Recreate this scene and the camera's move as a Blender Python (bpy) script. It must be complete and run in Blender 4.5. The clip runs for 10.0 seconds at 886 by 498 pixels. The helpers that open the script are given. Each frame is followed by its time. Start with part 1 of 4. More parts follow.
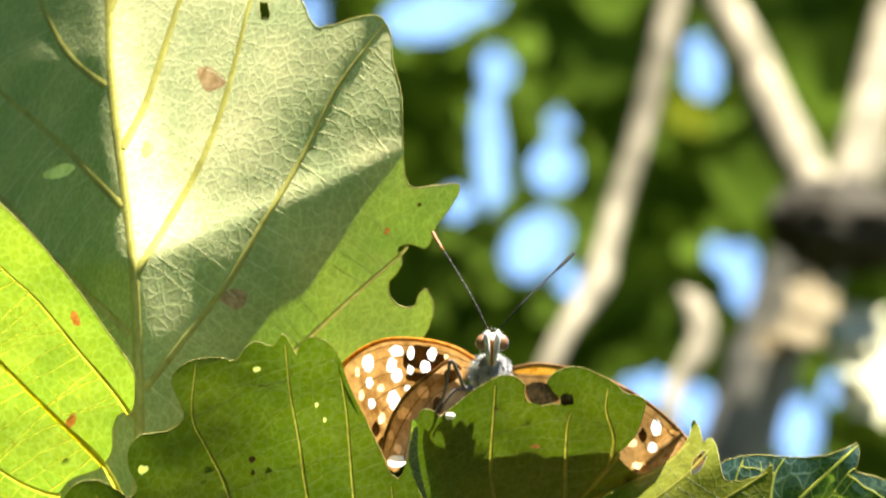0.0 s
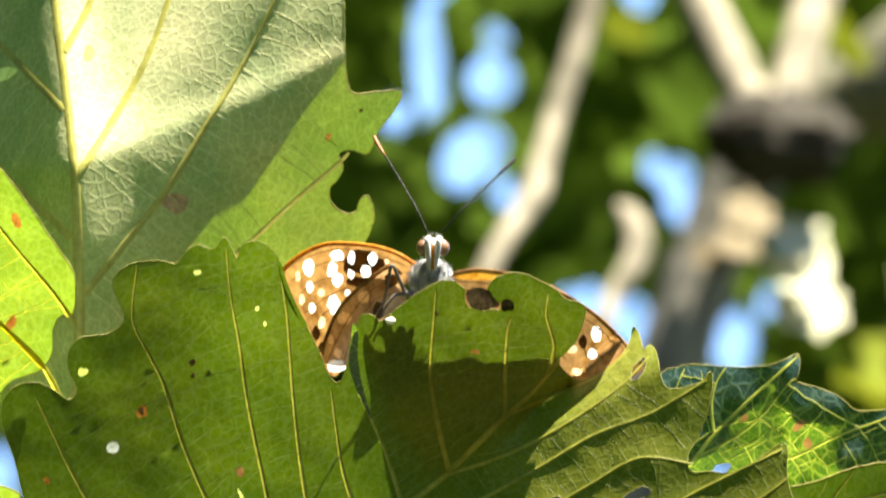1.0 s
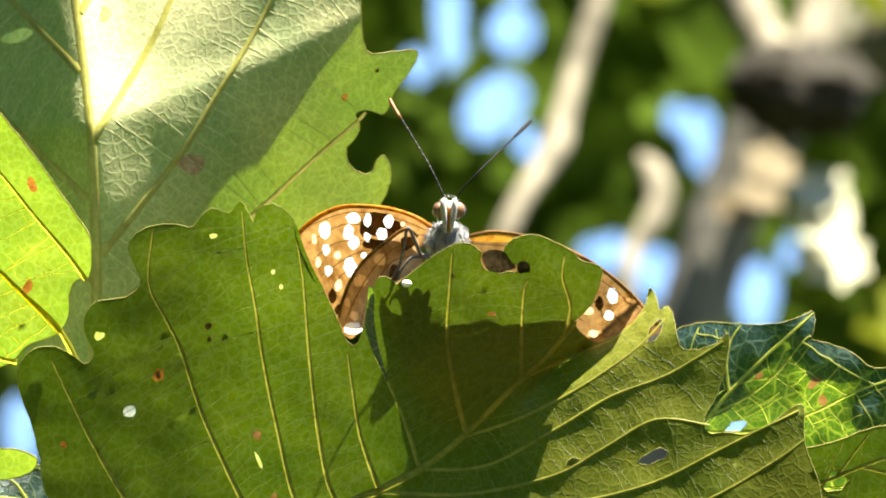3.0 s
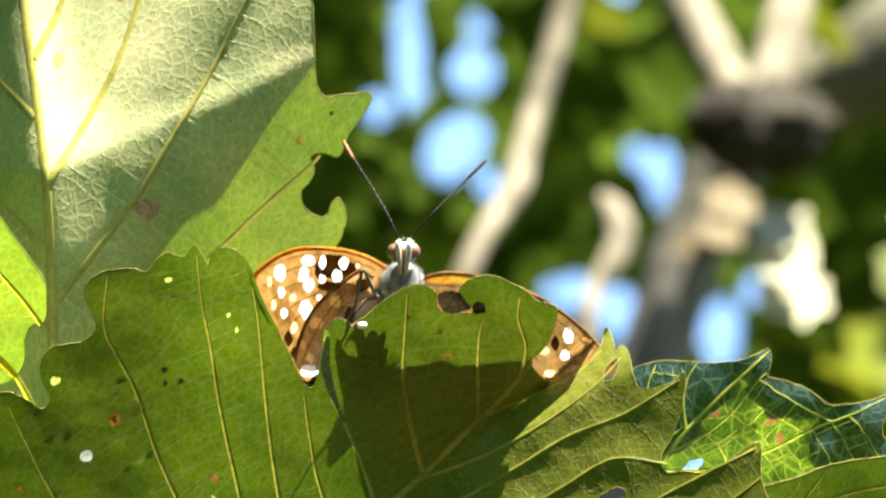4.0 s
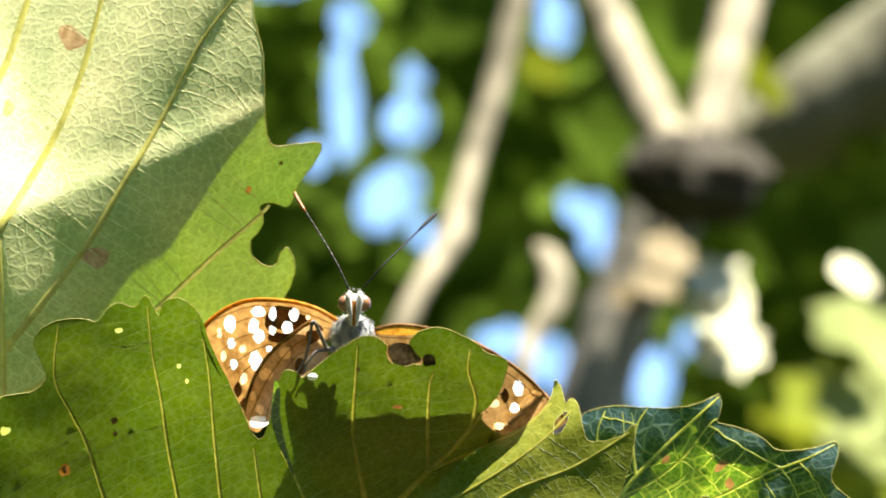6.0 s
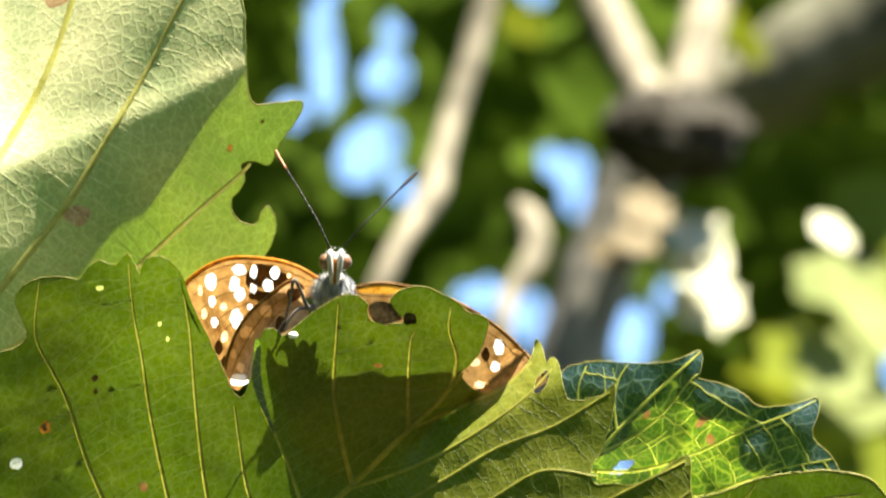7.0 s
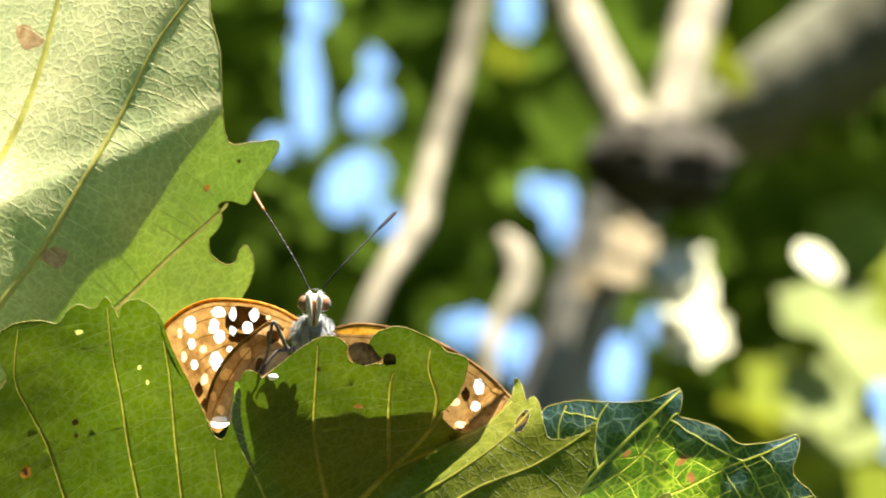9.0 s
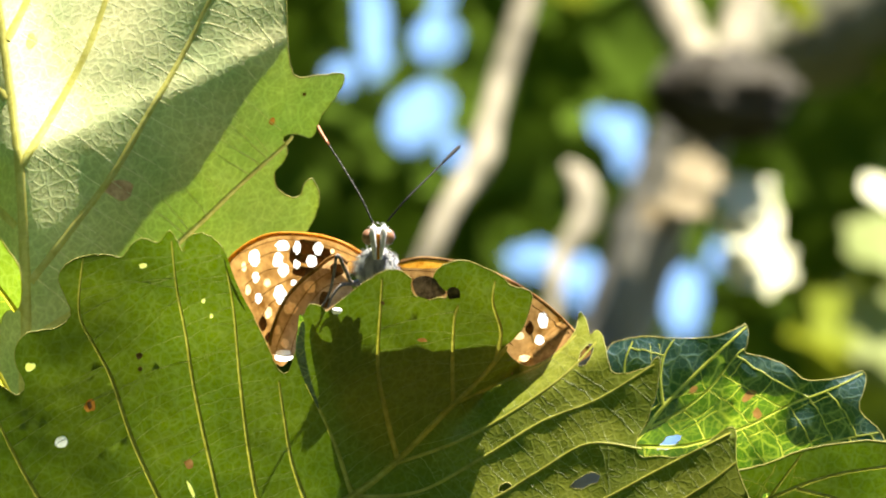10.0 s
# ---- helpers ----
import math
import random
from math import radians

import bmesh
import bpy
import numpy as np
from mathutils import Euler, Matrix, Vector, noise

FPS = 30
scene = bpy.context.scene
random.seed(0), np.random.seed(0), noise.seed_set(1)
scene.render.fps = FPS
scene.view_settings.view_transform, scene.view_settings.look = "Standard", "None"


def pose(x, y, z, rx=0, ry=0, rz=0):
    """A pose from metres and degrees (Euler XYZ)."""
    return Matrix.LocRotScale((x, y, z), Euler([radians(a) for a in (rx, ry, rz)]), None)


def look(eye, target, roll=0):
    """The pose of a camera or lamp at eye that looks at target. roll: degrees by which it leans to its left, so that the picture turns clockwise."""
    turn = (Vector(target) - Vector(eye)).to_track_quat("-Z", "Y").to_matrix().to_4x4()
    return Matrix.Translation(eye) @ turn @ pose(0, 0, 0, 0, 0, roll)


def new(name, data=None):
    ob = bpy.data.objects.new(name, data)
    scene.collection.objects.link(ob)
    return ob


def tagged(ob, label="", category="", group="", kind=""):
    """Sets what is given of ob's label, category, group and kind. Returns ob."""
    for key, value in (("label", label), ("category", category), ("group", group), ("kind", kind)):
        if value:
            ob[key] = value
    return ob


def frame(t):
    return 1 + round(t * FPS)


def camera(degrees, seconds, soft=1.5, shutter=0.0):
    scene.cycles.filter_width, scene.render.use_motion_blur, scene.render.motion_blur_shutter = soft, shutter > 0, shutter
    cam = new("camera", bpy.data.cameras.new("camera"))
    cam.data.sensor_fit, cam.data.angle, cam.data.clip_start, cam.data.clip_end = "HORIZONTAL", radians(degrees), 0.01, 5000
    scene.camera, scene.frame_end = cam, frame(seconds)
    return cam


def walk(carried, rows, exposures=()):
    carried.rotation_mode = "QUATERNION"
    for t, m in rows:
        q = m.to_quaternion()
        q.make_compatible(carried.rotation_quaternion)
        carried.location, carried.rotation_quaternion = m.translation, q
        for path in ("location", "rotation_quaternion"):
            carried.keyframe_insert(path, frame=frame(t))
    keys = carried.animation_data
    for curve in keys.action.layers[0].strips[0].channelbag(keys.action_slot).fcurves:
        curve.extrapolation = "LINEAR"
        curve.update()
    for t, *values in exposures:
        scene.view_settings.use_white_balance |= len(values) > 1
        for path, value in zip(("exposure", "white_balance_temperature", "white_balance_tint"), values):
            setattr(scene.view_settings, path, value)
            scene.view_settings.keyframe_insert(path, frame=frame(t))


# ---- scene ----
# Lengths below are millimetres in the leaf's own frame (x across, y away, z up), turned into metres by MM.
# The whole scene is tipped by TIP, because the lens looks up into the tree.
MM = 0.001
REACH = 2200.0
TIP = pose(0, 0, 0, 20, 0, 0)

# ---- camera ----
cam = camera(3.2548, 10.0, soft=2.0, shutter=0.3)
cam.data.dof.use_dof = True
cam.data.dof.focus_distance = 2.184
cam.data.dof.aperture_fstop = 50.0
SHAKE = (
    (0.0, -0.00086, -0.00310, 0.5709, 0.2029, 0.037),
    (0.1, -0.00038, -0.00379, 0.5353, 0.2277, 0.092),
    (0.2, 0.00010, -0.00448, 0.5538, 0.2478, 0.147),
    (0.3, 0.00058, -0.00516, 0.5391, 0.2285, 0.203),
    (0.4, 0.00106, -0.00585, 0.4454, 0.1677, 0.258),
    (0.5, 0.00155, -0.00654, 0.3731, 0.1196, 0.313),
    (0.6, 0.00063, -0.00637, 0.3650, 0.0743, 0.344),
    (0.7, -0.00029, -0.00621, 0.4093, 0.0126, 0.375),
    (0.8, -0.00121, -0.00604, 0.4557, -0.0241, 0.405),
    (0.9, -0.00213, -0.00587, 0.3858, -0.0505, 0.436),
    (1.0, -0.00304, -0.00571, 0.2910, -0.0720, 0.467),
    (1.1, -0.00228, -0.00546, 0.2127, -0.0279, 0.454),
    (1.2, -0.00152, -0.00521, 0.1843, 0.0295, 0.441),
    (1.3, -0.00076, -0.00496, 0.1537, 0.0536, 0.429),
    (1.4, -0.00000, -0.00472, 0.1107, 0.0923, 0.416),
    (1.5, 0.00076, -0.00447, 0.0874, 0.1169, 0.403),
    (1.6, 0.00064, -0.00381, 0.0577, 0.0899, 0.428),
    (1.7, 0.00053, -0.00316, 0.0333, 0.0820, 0.452),
    (1.8, 0.00042, -0.00251, 0.0151, 0.0451, 0.477),
    (1.9, 0.00030, -0.00185, 0.0051, 0.0332, 0.501),
    (2.0, 0.00019, -0.00120, 0.0062, 0.0210, 0.526),
    (3.3, -0.00028, -0.00056, 0.0267, 0.0365, 0.103),
    (3.5, 0.00000, -0.00000, 0.0000, 0.0000, 0.000),
    (3.7, 0.00109, -0.00026, 0.0707, -0.0366, -0.140),
    (3.8, 0.00164, -0.00039, 0.1051, -0.0331, -0.210),
    (4.0, 0.00274, -0.00065, 0.1714, -0.0280, -0.350),
    (4.2, 0.00210, -0.00152, 0.4027, -0.0980, -0.358),
    (4.3, 0.00179, -0.00195, 0.4621, -0.1320, -0.362),
    (4.5, 0.00116, -0.00282, 0.5457, -0.2459, -0.369),
    (4.7, 0.00079, -0.00273, 0.5646, -0.3932, -0.541),
    (4.8, 0.00061, -0.00269, 0.5615, -0.3964, -0.627),
    (5.0, 0.00024, -0.00260, 0.4899, -0.3891, -0.799),
    (5.2, -0.00147, -0.00168, 0.4645, -0.3997, -0.522),
    (5.3, -0.00232, -0.00122, 0.4367, -0.3924, -0.383),
    (5.5, -0.00403, -0.00030, 0.3797, -0.3890, -0.106),
    (5.7, -0.00417, -0.00000, 0.3504, -0.3755, -0.075),
    (6.8, -0.00492, 0.00162, 0.2822, -0.4886, 0.100),
    (7.0, -0.00506, 0.00192, 0.1432, -0.4840, 0.132),
    (7.2, -0.00477, 0.00346, 0.0420, -0.4968, 0.050),
    (7.3, -0.00462, 0.00424, 0.0670, -0.4934, 0.009),
    (7.5, -0.00433, 0.00579, 0.1156, -0.4403, -0.073),
    (7.7, -0.00353, 0.00567, 0.0981, -0.4164, -0.123),
    (7.8, -0.00313, 0.00562, 0.0804, -0.4244, -0.147),
    (8.0, -0.00234, 0.00551, 0.0830, -0.4203, -0.197),
    (8.2, -0.00285, 0.00480, 0.1855, -0.4193, -0.322),
    (8.3, -0.00311, 0.00445, 0.2132, -0.4119, -0.385),
    (8.5, -0.00362, 0.00374, 0.2536, -0.3613, -0.511),
    (8.7, -0.00305, 0.00443, 0.1852, -0.3869, -0.499),
    (9.0, -0.00219, 0.00546, 0.1980, -0.4875, -0.482),
    (9.5, 0.00034, 0.00441, -0.0353, -0.2299, -0.735),
    (10.0, -0.00153, 0.00663, -0.0742, -0.2329, -0.441),
)
walk(cam, [(t, TIP @ pose(x, -2.2, z, 90 + up, 0, left) @ pose(0, 0, 0, 0, 0, roll))
           for t, x, z, up, left, roll in SHAKE], exposures=((0, 2.72, 6700, 6), (10, 2.72, 6700, 6)))

# ---- light ----
SUN_LOCAL = Vector((0.30, 0.0, 0.93)).normalized()
SUN_WAY = (TIP.to_3x3() @ SUN_LOCAL).normalized()
sun_data = bpy.data.lights.new("sun", "SUN")
sun_data.energy, sun_data.angle, sun_data.color = 5.0, radians(0.53), (1.0, 0.94, 0.83)
sun = new("sun", sun_data)
sun.matrix_world = look(SUN_WAY * 20, (0, 0, 0))
world = bpy.data.worlds.new("sky")
scene.world = world
world.use_nodes = True
wn = world.node_tree.nodes
sky = wn.new("ShaderNodeTexSky")
sky.sky_type, sky.sun_disc = "NISHITA", False
sky.dust_density, sky.ozone_density, sky.altitude = 0.2, 3.6, 1500.0
sky.sun_elevation = math.asin(SUN_WAY.z)
sky.sun_rotation = math.atan2(SUN_WAY.x, SUN_WAY.y)
world.node_tree.links.new(sky.outputs[0], wn["Background"].inputs[0])
wn["Background"].inputs[1].default_value = 0.088


# ---- materials ----
def material(name):
    m = bpy.data.materials.new(name)
    m.use_nodes = True
    nt = m.node_tree
    nt.nodes.clear()
    out = nt.nodes.new("ShaderNodeOutputMaterial")
    return m, nt, out


def node(nt, kind, **inputs):
    n = nt.nodes.new(kind)
    for key, value in inputs.items():
        n.inputs[key.replace("_", " ")].default_value = value
    return n


def ramp(nt, source, stops):
    r = nt.nodes.new("ShaderNodeValToRGB")
    while len(r.color_ramp.elements) < len(stops):
        r.color_ramp.elements.new(0.5)
    for e, (at, colour) in zip(r.color_ramp.elements, stops):
        e.position, e.color = at, (*colour, 1)
    nt.links.new(source, r.inputs[0])
    return r


def mixed(nt, fac, a, b, mode="MIX"):
    m = nt.nodes.new("ShaderNodeMix")
    m.data_type, m.blend_type = "RGBA", mode
    for sock, value in ((m.inputs[0], fac), (m.inputs[6], a), (m.inputs[7], b)):
        if isinstance(value, (int, float)):
            sock.default_value = value
        elif isinstance(value, tuple):
            sock.default_value = (*value, 1)
        else:
            nt.links.new(value, sock)
    return m.outputs[2]


def leaf_material(name, skin, through_colour, share, gloss, rough, net, cell=620.0, relief=0.00010, web_through=None, web_wide=1.0):
    """A leaf blade: a skin that scatters light back, flesh that lets it through, a waxy gloss and a fine net of veins."""
    m, nt, out = material(name)
    co = nt.nodes.new("ShaderNodeTexCoord").outputs["Object"]
    big = node(nt, "ShaderNodeTexNoise", Scale=90.0, Detail=3.0)
    fine = node(nt, "ShaderNodeTexNoise", Scale=1400.0, Detail=4.0)
    warp = node(nt, "ShaderNodeTexNoise", Scale=400.0, Detail=2.0)
    nt.links.new(co, big.inputs["Vector"])
    nt.links.new(co, fine.inputs["Vector"])
    nt.links.new(co, warp.inputs["Vector"])
    shift = nt.nodes.new("ShaderNodeVectorMath")
    shift.operation = "MULTIPLY_ADD"
    shift.inputs[1].default_value = (0.0012, 0.0012, 0.0012)
    nt.links.new(warp.outputs["Color"], shift.inputs[0])
    nt.links.new(co, shift.inputs[2])
    cells = []
    for scale in (cell, cell * 2.6):
        v = node(nt, "ShaderNodeTexVoronoi", Scale=scale)
        v.feature = "DISTANCE_TO_EDGE"
        nt.links.new(shift.outputs[0], v.inputs["Vector"])
        cells.append(v)
    lines = ramp(nt, cells[0].outputs["Distance"], ((0.0, (1, 1, 1)), (0.05 * web_wide, (0.6, 0.6, 0.6)), (0.13 * web_wide, (0, 0, 0))))
    lines2 = ramp(nt, cells[1].outputs["Distance"], ((0.0, (0.5, 0.5, 0.5)), (0.16 * web_wide, (0, 0, 0))))
    web = nt.nodes.new("ShaderNodeMath")
    web.operation = "MAXIMUM"
    nt.links.new(lines.outputs[0], web.inputs[0])
    nt.links.new(lines2.outputs[0], web.inputs[1])
    web2 = nt.nodes.new("ShaderNodeMath")
    web2.operation = "MULTIPLY"
    web2.inputs[1].default_value = net
    nt.links.new(web.outputs[0], web2.inputs[0])
    patch = ramp(nt, big.outputs["Fac"], ((0.3, (0.72, 0.80, 0.70)), (0.7, (1.18, 1.10, 1.05))))
    grain = ramp(nt, fine.outputs["Fac"], ((0.25, (0.82, 0.84, 0.82)), (0.75, (1.12, 1.12, 1.1))))
    tone = mixed(nt, 1.0, patch.outputs[0], grain.outputs[0], "MULTIPLY")
    back = mixed(nt, 1.0, mixed(nt, web2.outputs[0], skin, tuple(min(1, c * 1.5 + 0.06) for c in skin)), tone, "MULTIPLY")
    front = mixed(nt, 1.0, mixed(nt, web2.outputs[0], through_colour, web_through or tuple(min(1, c * 1.45 + 0.05) for c in through_colour)), tone, "MULTIPLY")
    bump = node(nt, "ShaderNodeBump", Strength=0.55, Distance=relief)
    nt.links.new(web.outputs[0], bump.inputs["Height"])
    bump2 = node(nt, "ShaderNodeBump", Strength=0.30, Distance=0.00006)
    nt.links.new(fine.outputs["Fac"], bump2.inputs["Height"])
    nt.links.new(bump.outputs[0], bump2.inputs["Normal"])
    dif = nt.nodes.new("ShaderNodeBsdfDiffuse")
    tra = nt.nodes.new("ShaderNodeBsdfTranslucent")
    glo = node(nt, "ShaderNodeBsdfGlossy", Roughness=rough)
    nt.links.new(back, dif.inputs["Color"])
    nt.links.new(front, tra.inputs["Color"])
    for n in (dif, glo):
        nt.links.new(bump2.outputs[0], n.inputs["Normal"])
    mix = nt.nodes.new("ShaderNodeMixShader")
    mix.inputs[0].default_value = share
    nt.links.new(dif.outputs[0], mix.inputs[1])
    nt.links.new(tra.outputs[0], mix.inputs[2])
    fres = node(nt, "ShaderNodeFresnel", IOR=1.40)
    nt.links.new(bump2.outputs[0], fres.inputs["Normal"])
    gain = nt.nodes.new("ShaderNodeMath")
    gain.operation = "MULTIPLY"
    gain.inputs[1].default_value = gloss
    nt.links.new(fres.outputs[0], gain.inputs[0])
    top = nt.nodes.new("ShaderNodeMixShader")
    nt.links.new(gain.outputs[0], top.inputs[0])
    nt.links.new(mix.outputs[0], top.inputs[1])
    nt.links.new(glo.outputs[0], top.inputs[2])
    nt.links.new(top.outputs[0], out.inputs[0])
    return m


def plain_material(name, dark, light, scale, rough=0.6, through_share=0.0, gloss=0.3, bump=0.0002, stretch=(1, 1, 1), contrast=(0.35, 0.65)):
    """Grained matter at two scales, and where it is thin, light that passes through."""
    m, nt, out = material(name)
    co = nt.nodes.new("ShaderNodeTexCoord").outputs["Object"]
    mp = nt.nodes.new("ShaderNodeMapping")
    mp.inputs["Scale"].default_value = stretch
    nt.links.new(co, mp.inputs["Vector"])
    a = node(nt, "ShaderNodeTexNoise", Scale=scale, Detail=5.0, Roughness=0.65)
    b = node(nt, "ShaderNodeTexNoise", Scale=scale * 0.17, Detail=2.0)
    nt.links.new(mp.outputs[0], a.inputs["Vector"])
    nt.links.new(mp.outputs[0], b.inputs["Vector"])
    base = ramp(nt, a.outputs["Fac"], ((contrast[0], dark), (contrast[1], light)))
    tone = ramp(nt, b.outputs["Fac"], ((0.3, (0.75, 0.75, 0.75)), (0.7, (1.15, 1.15, 1.15))))
    colour = mixed(nt, 1.0, base.outputs[0], tone.outputs[0], "MULTIPLY")
    p = node(nt, "ShaderNodeBsdfPrincipled", Roughness=rough, Specular_IOR_Level=gloss)
    nt.links.new(colour, p.inputs["Base Color"])
    bu = node(nt, "ShaderNodeBump", Strength=0.6, Distance=bump)
    nt.links.new(a.outputs["Fac"], bu.inputs["Height"])
    nt.links.new(bu.outputs[0], p.inputs["Normal"])
    if through_share:
        tra = nt.nodes.new("ShaderNodeBsdfTranslucent")
        nt.links.new(colour, tra.inputs["Color"])
        mix = nt.nodes.new("ShaderNodeMixShader")
        mix.inputs[0].default_value = through_share
        nt.links.new(p.outputs[0], mix.inputs[1])
        nt.links.new(tra.outputs[0], mix.inputs[2])
        nt.links.new(mix.outputs[0], out.inputs[0])
    else:
        nt.links.new(p.outputs[0], out.inputs[0])
    return m


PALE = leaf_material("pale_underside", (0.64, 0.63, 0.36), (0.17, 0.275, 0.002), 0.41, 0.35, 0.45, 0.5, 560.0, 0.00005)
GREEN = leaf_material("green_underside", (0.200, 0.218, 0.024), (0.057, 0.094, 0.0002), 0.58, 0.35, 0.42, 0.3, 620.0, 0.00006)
LIME = leaf_material("thin_young_leaf", (0.15, 0.24, 0.03), (0.19, 0.28, 0.014), 0.60, 0.35, 0.42, 0.4)
# The glossy leaf's blue skin colour carries the sheen of the sky.
TOPSIDE = leaf_material("blue_sheen_upper_side", (0.040, 0.085, 0.090), (0.052, 0.118, 0.003), 0.55, 2.8, 0.24, 1.0, 330.0, web_through=(0.25, 0.33, 0.02), web_wide=0.5)
VEIN = plain_material("leaf_vein", (0.21, 0.205, 0.018), (0.33, 0.315, 0.05), 900.0, 0.5, 0.45, 0.4, 0.00003)
VEIN_NET = plain_material("leaf_vein_net", (0.15, 0.175, 0.03), (0.22, 0.25, 0.06), 900.0, 0.5, 0.5, 0.4, 0.00003)
VEIN_PALE = plain_material("pale_leaf_vein", (0.36, 0.33, 0.06), (0.50, 0.46, 0.12), 900.0, 0.5, 0.30, 0.4, 0.00003)
VEIN_LIME = plain_material("thin_leaf_vein", (0.50, 0.46, 0.03), (0.66, 0.60, 0.06), 900.0, 0.5, 0.75, 0.4, 0.00003)
RIM = plain_material("leaf_margin", (0.34, 0.31, 0.06), (0.56, 0.52, 0.18), 700.0, 0.5, 0.45, 0.4, 0.00003)
BROWN = plain_material("dead_brown_spot", (0.10, 0.045, 0.02), (0.30, 0.17, 0.08), 1200.0, 0.8, 0.2, 0.2, 0.00005)
DEAD = plain_material("dry_dead_blade", (0.03, 0.02, 0.01), (0.16, 0.11, 0.06), 700.0, 0.85, 0.15, 0.15, 0.00008)
TAN = plain_material("tan_dead_patch", (0.36, 0.21, 0.08), (0.60, 0.41, 0.20), 900.0, 0.8, 0.3, 0.2, 0.00006)
BUFF = plain_material("buff_fleck", (0.20, 0.095, 0.022), (0.30, 0.16, 0.05), 900.0, 0.8, 0.5, 0.2, 0.00006)
VEIN_WHITE = plain_material("whitish_leaf_vein", (0.62, 0.60, 0.30), (0.80, 0.77, 0.42), 900.0, 0.5, 0.30, 0.4, 0.00003)
VEIN_SOFT = plain_material("green_leaf_vein", (0.40, 0.43, 0.05), (0.54, 0.56, 0.09), 900.0, 0.5, 0.65, 0.4, 0.00003)
RUST = plain_material("rusty_fleck", (0.24, 0.075, 0.008), (0.46, 0.20, 0.03), 1500.0, 0.7, 0.5, 0.2, 0.00003)
YELLOWED = plain_material("worn_thin_spot", (0.62, 0.70, 0.10), (0.80, 0.85, 0.25), 1200.0, 0.6, 0.6, 0.2, 0.00003)
# Whitish stand-in for the brightness seen through a hole in the blade.
HOLE_LIGHT = plain_material("hole_light_white", (0.70, 0.72, 0.50), (0.90, 0.90, 0.78), 1500.0, 0.6, 0.75, 0.2, 0.00003)
BARK = plain_material("grey_bark", (0.06, 0.057, 0.050), (0.30, 0.28, 0.235), 60.0, 0.9, 0.0, 0.2, 0.003, (1, 1, 0.35))
LIMBBARK = plain_material("dull_limb_bark", (0.085, 0.082, 0.055), (0.17, 0.162, 0.112), 60.0, 0.95, 0.0, 0.1, 0.003)
KNOT_SHADE = plain_material("shaded_fork_bark", (0.020, 0.018, 0.014), (0.058, 0.051, 0.040), 80.0, 0.95, 0.0, 0.1, 0.003)
TWIGBARK = plain_material("pale_twig_bark", (0.10, 0.088, 0.06), (0.30, 0.26, 0.185), 160.0, 0.85, 0.0, 0.2, 0.001, (1, 1, 0.4))
# Far leaves: separate base colours that carry the shade, sun and haze.
FAR_LEAF = plain_material("shade_toned_leaf", (0.066, 0.112, 0.007), (0.088, 0.142, 0.012), 30.0, 0.8, 0.22, 0.06, 0.001)
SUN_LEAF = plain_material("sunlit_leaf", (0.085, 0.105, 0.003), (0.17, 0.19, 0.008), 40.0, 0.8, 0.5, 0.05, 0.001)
LIT_LEAF = plain_material("sun_toned_leaf", (0.18, 0.22, 0.02), (0.32, 0.36, 0.05), 40.0, 0.8, 0.5, 0.05, 0.001)
PALE_LEAF = plain_material("full_sun_leaf", (0.42, 0.40, 0.24), (0.62, 0.59, 0.40), 60.0, 0.6, 0.3, 0.3, 0.001)
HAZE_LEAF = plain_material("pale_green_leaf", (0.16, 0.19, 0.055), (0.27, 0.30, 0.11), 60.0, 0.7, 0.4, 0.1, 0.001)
LIT_BARK = plain_material("tan_dry_leaf", (0.13, 0.10, 0.055), (0.26, 0.21, 0.13), 60.0, 0.8, 0.2, 0.1, 0.001)
SOIL = plain_material("forest_floor", (0.02, 0.035, 0.01), (0.07, 0.075, 0.03), 3.0, 0.95, 0.0, 0.1, 0.02)
SKY_SCREEN = plain_material("sky_screen_foliage", (0.02, 0.05, 0.01), (0.09, 0.14, 0.03), 4.0, 0.9, 0.0, 0.1, 0.05)
WING = plain_material("brown_wing_scales", (0.13, 0.055, 0.010), (0.46, 0.25, 0.075), 330.0, 0.7, 0.6, 0.2, 0.00004)
WING_DULL = plain_material("dull_brown_wing_scales", (0.17, 0.08, 0.018), (0.44, 0.25, 0.085), 420.0, 0.7, 0.5, 0.2, 0.00004)
WING_DARK = plain_material("dark_wing_bar", (0.05, 0.022, 0.008), (0.17, 0.075, 0.022), 900.0, 0.7, 0.35, 0.2, 0.00004)
HINDWING = plain_material("tawny_wing_scales", (0.24, 0.13, 0.05), (0.58, 0.37, 0.18), 420.0, 0.65, 0.5, 0.3, 0.00004)
ORANGE = plain_material("orange_wing_edge", (0.50, 0.19, 0.01), (0.85, 0.42, 0.05), 800.0, 0.6, 0.55, 0.3, 0.00003)
CREAM = plain_material("cream_wing_spot", (0.88, 0.86, 0.78), (0.95, 0.94, 0.90), 1500.0, 0.6, 0.72, 0.2, 0.00002)
TAWNY = plain_material("orange_wing_spot", (0.75, 0.48, 0.22), (0.88, 0.64, 0.36), 1500.0, 0.6, 0.65, 0.2, 0.00002)
FUR = plain_material("grey_white_fur", (0.12, 0.13, 0.16), (0.85, 0.84, 0.80), 1100.0, 0.85, 0.1, 0.2, 0.0001, (1, 1, 0.25))
FUR_PALE = plain_material("streaked_white_fur", (0.30, 0.28, 0.26), (0.80, 0.78, 0.72), 1800.0, 0.85, 0.1, 0.2, 0.0001, (1, 1, 0.25))
FUR_WHITE = plain_material("white_fur", (0.75, 0.74, 0.70), (0.88, 0.88, 0.86), 2200.0, 0.85, 0.1, 0.2, 0.0001)
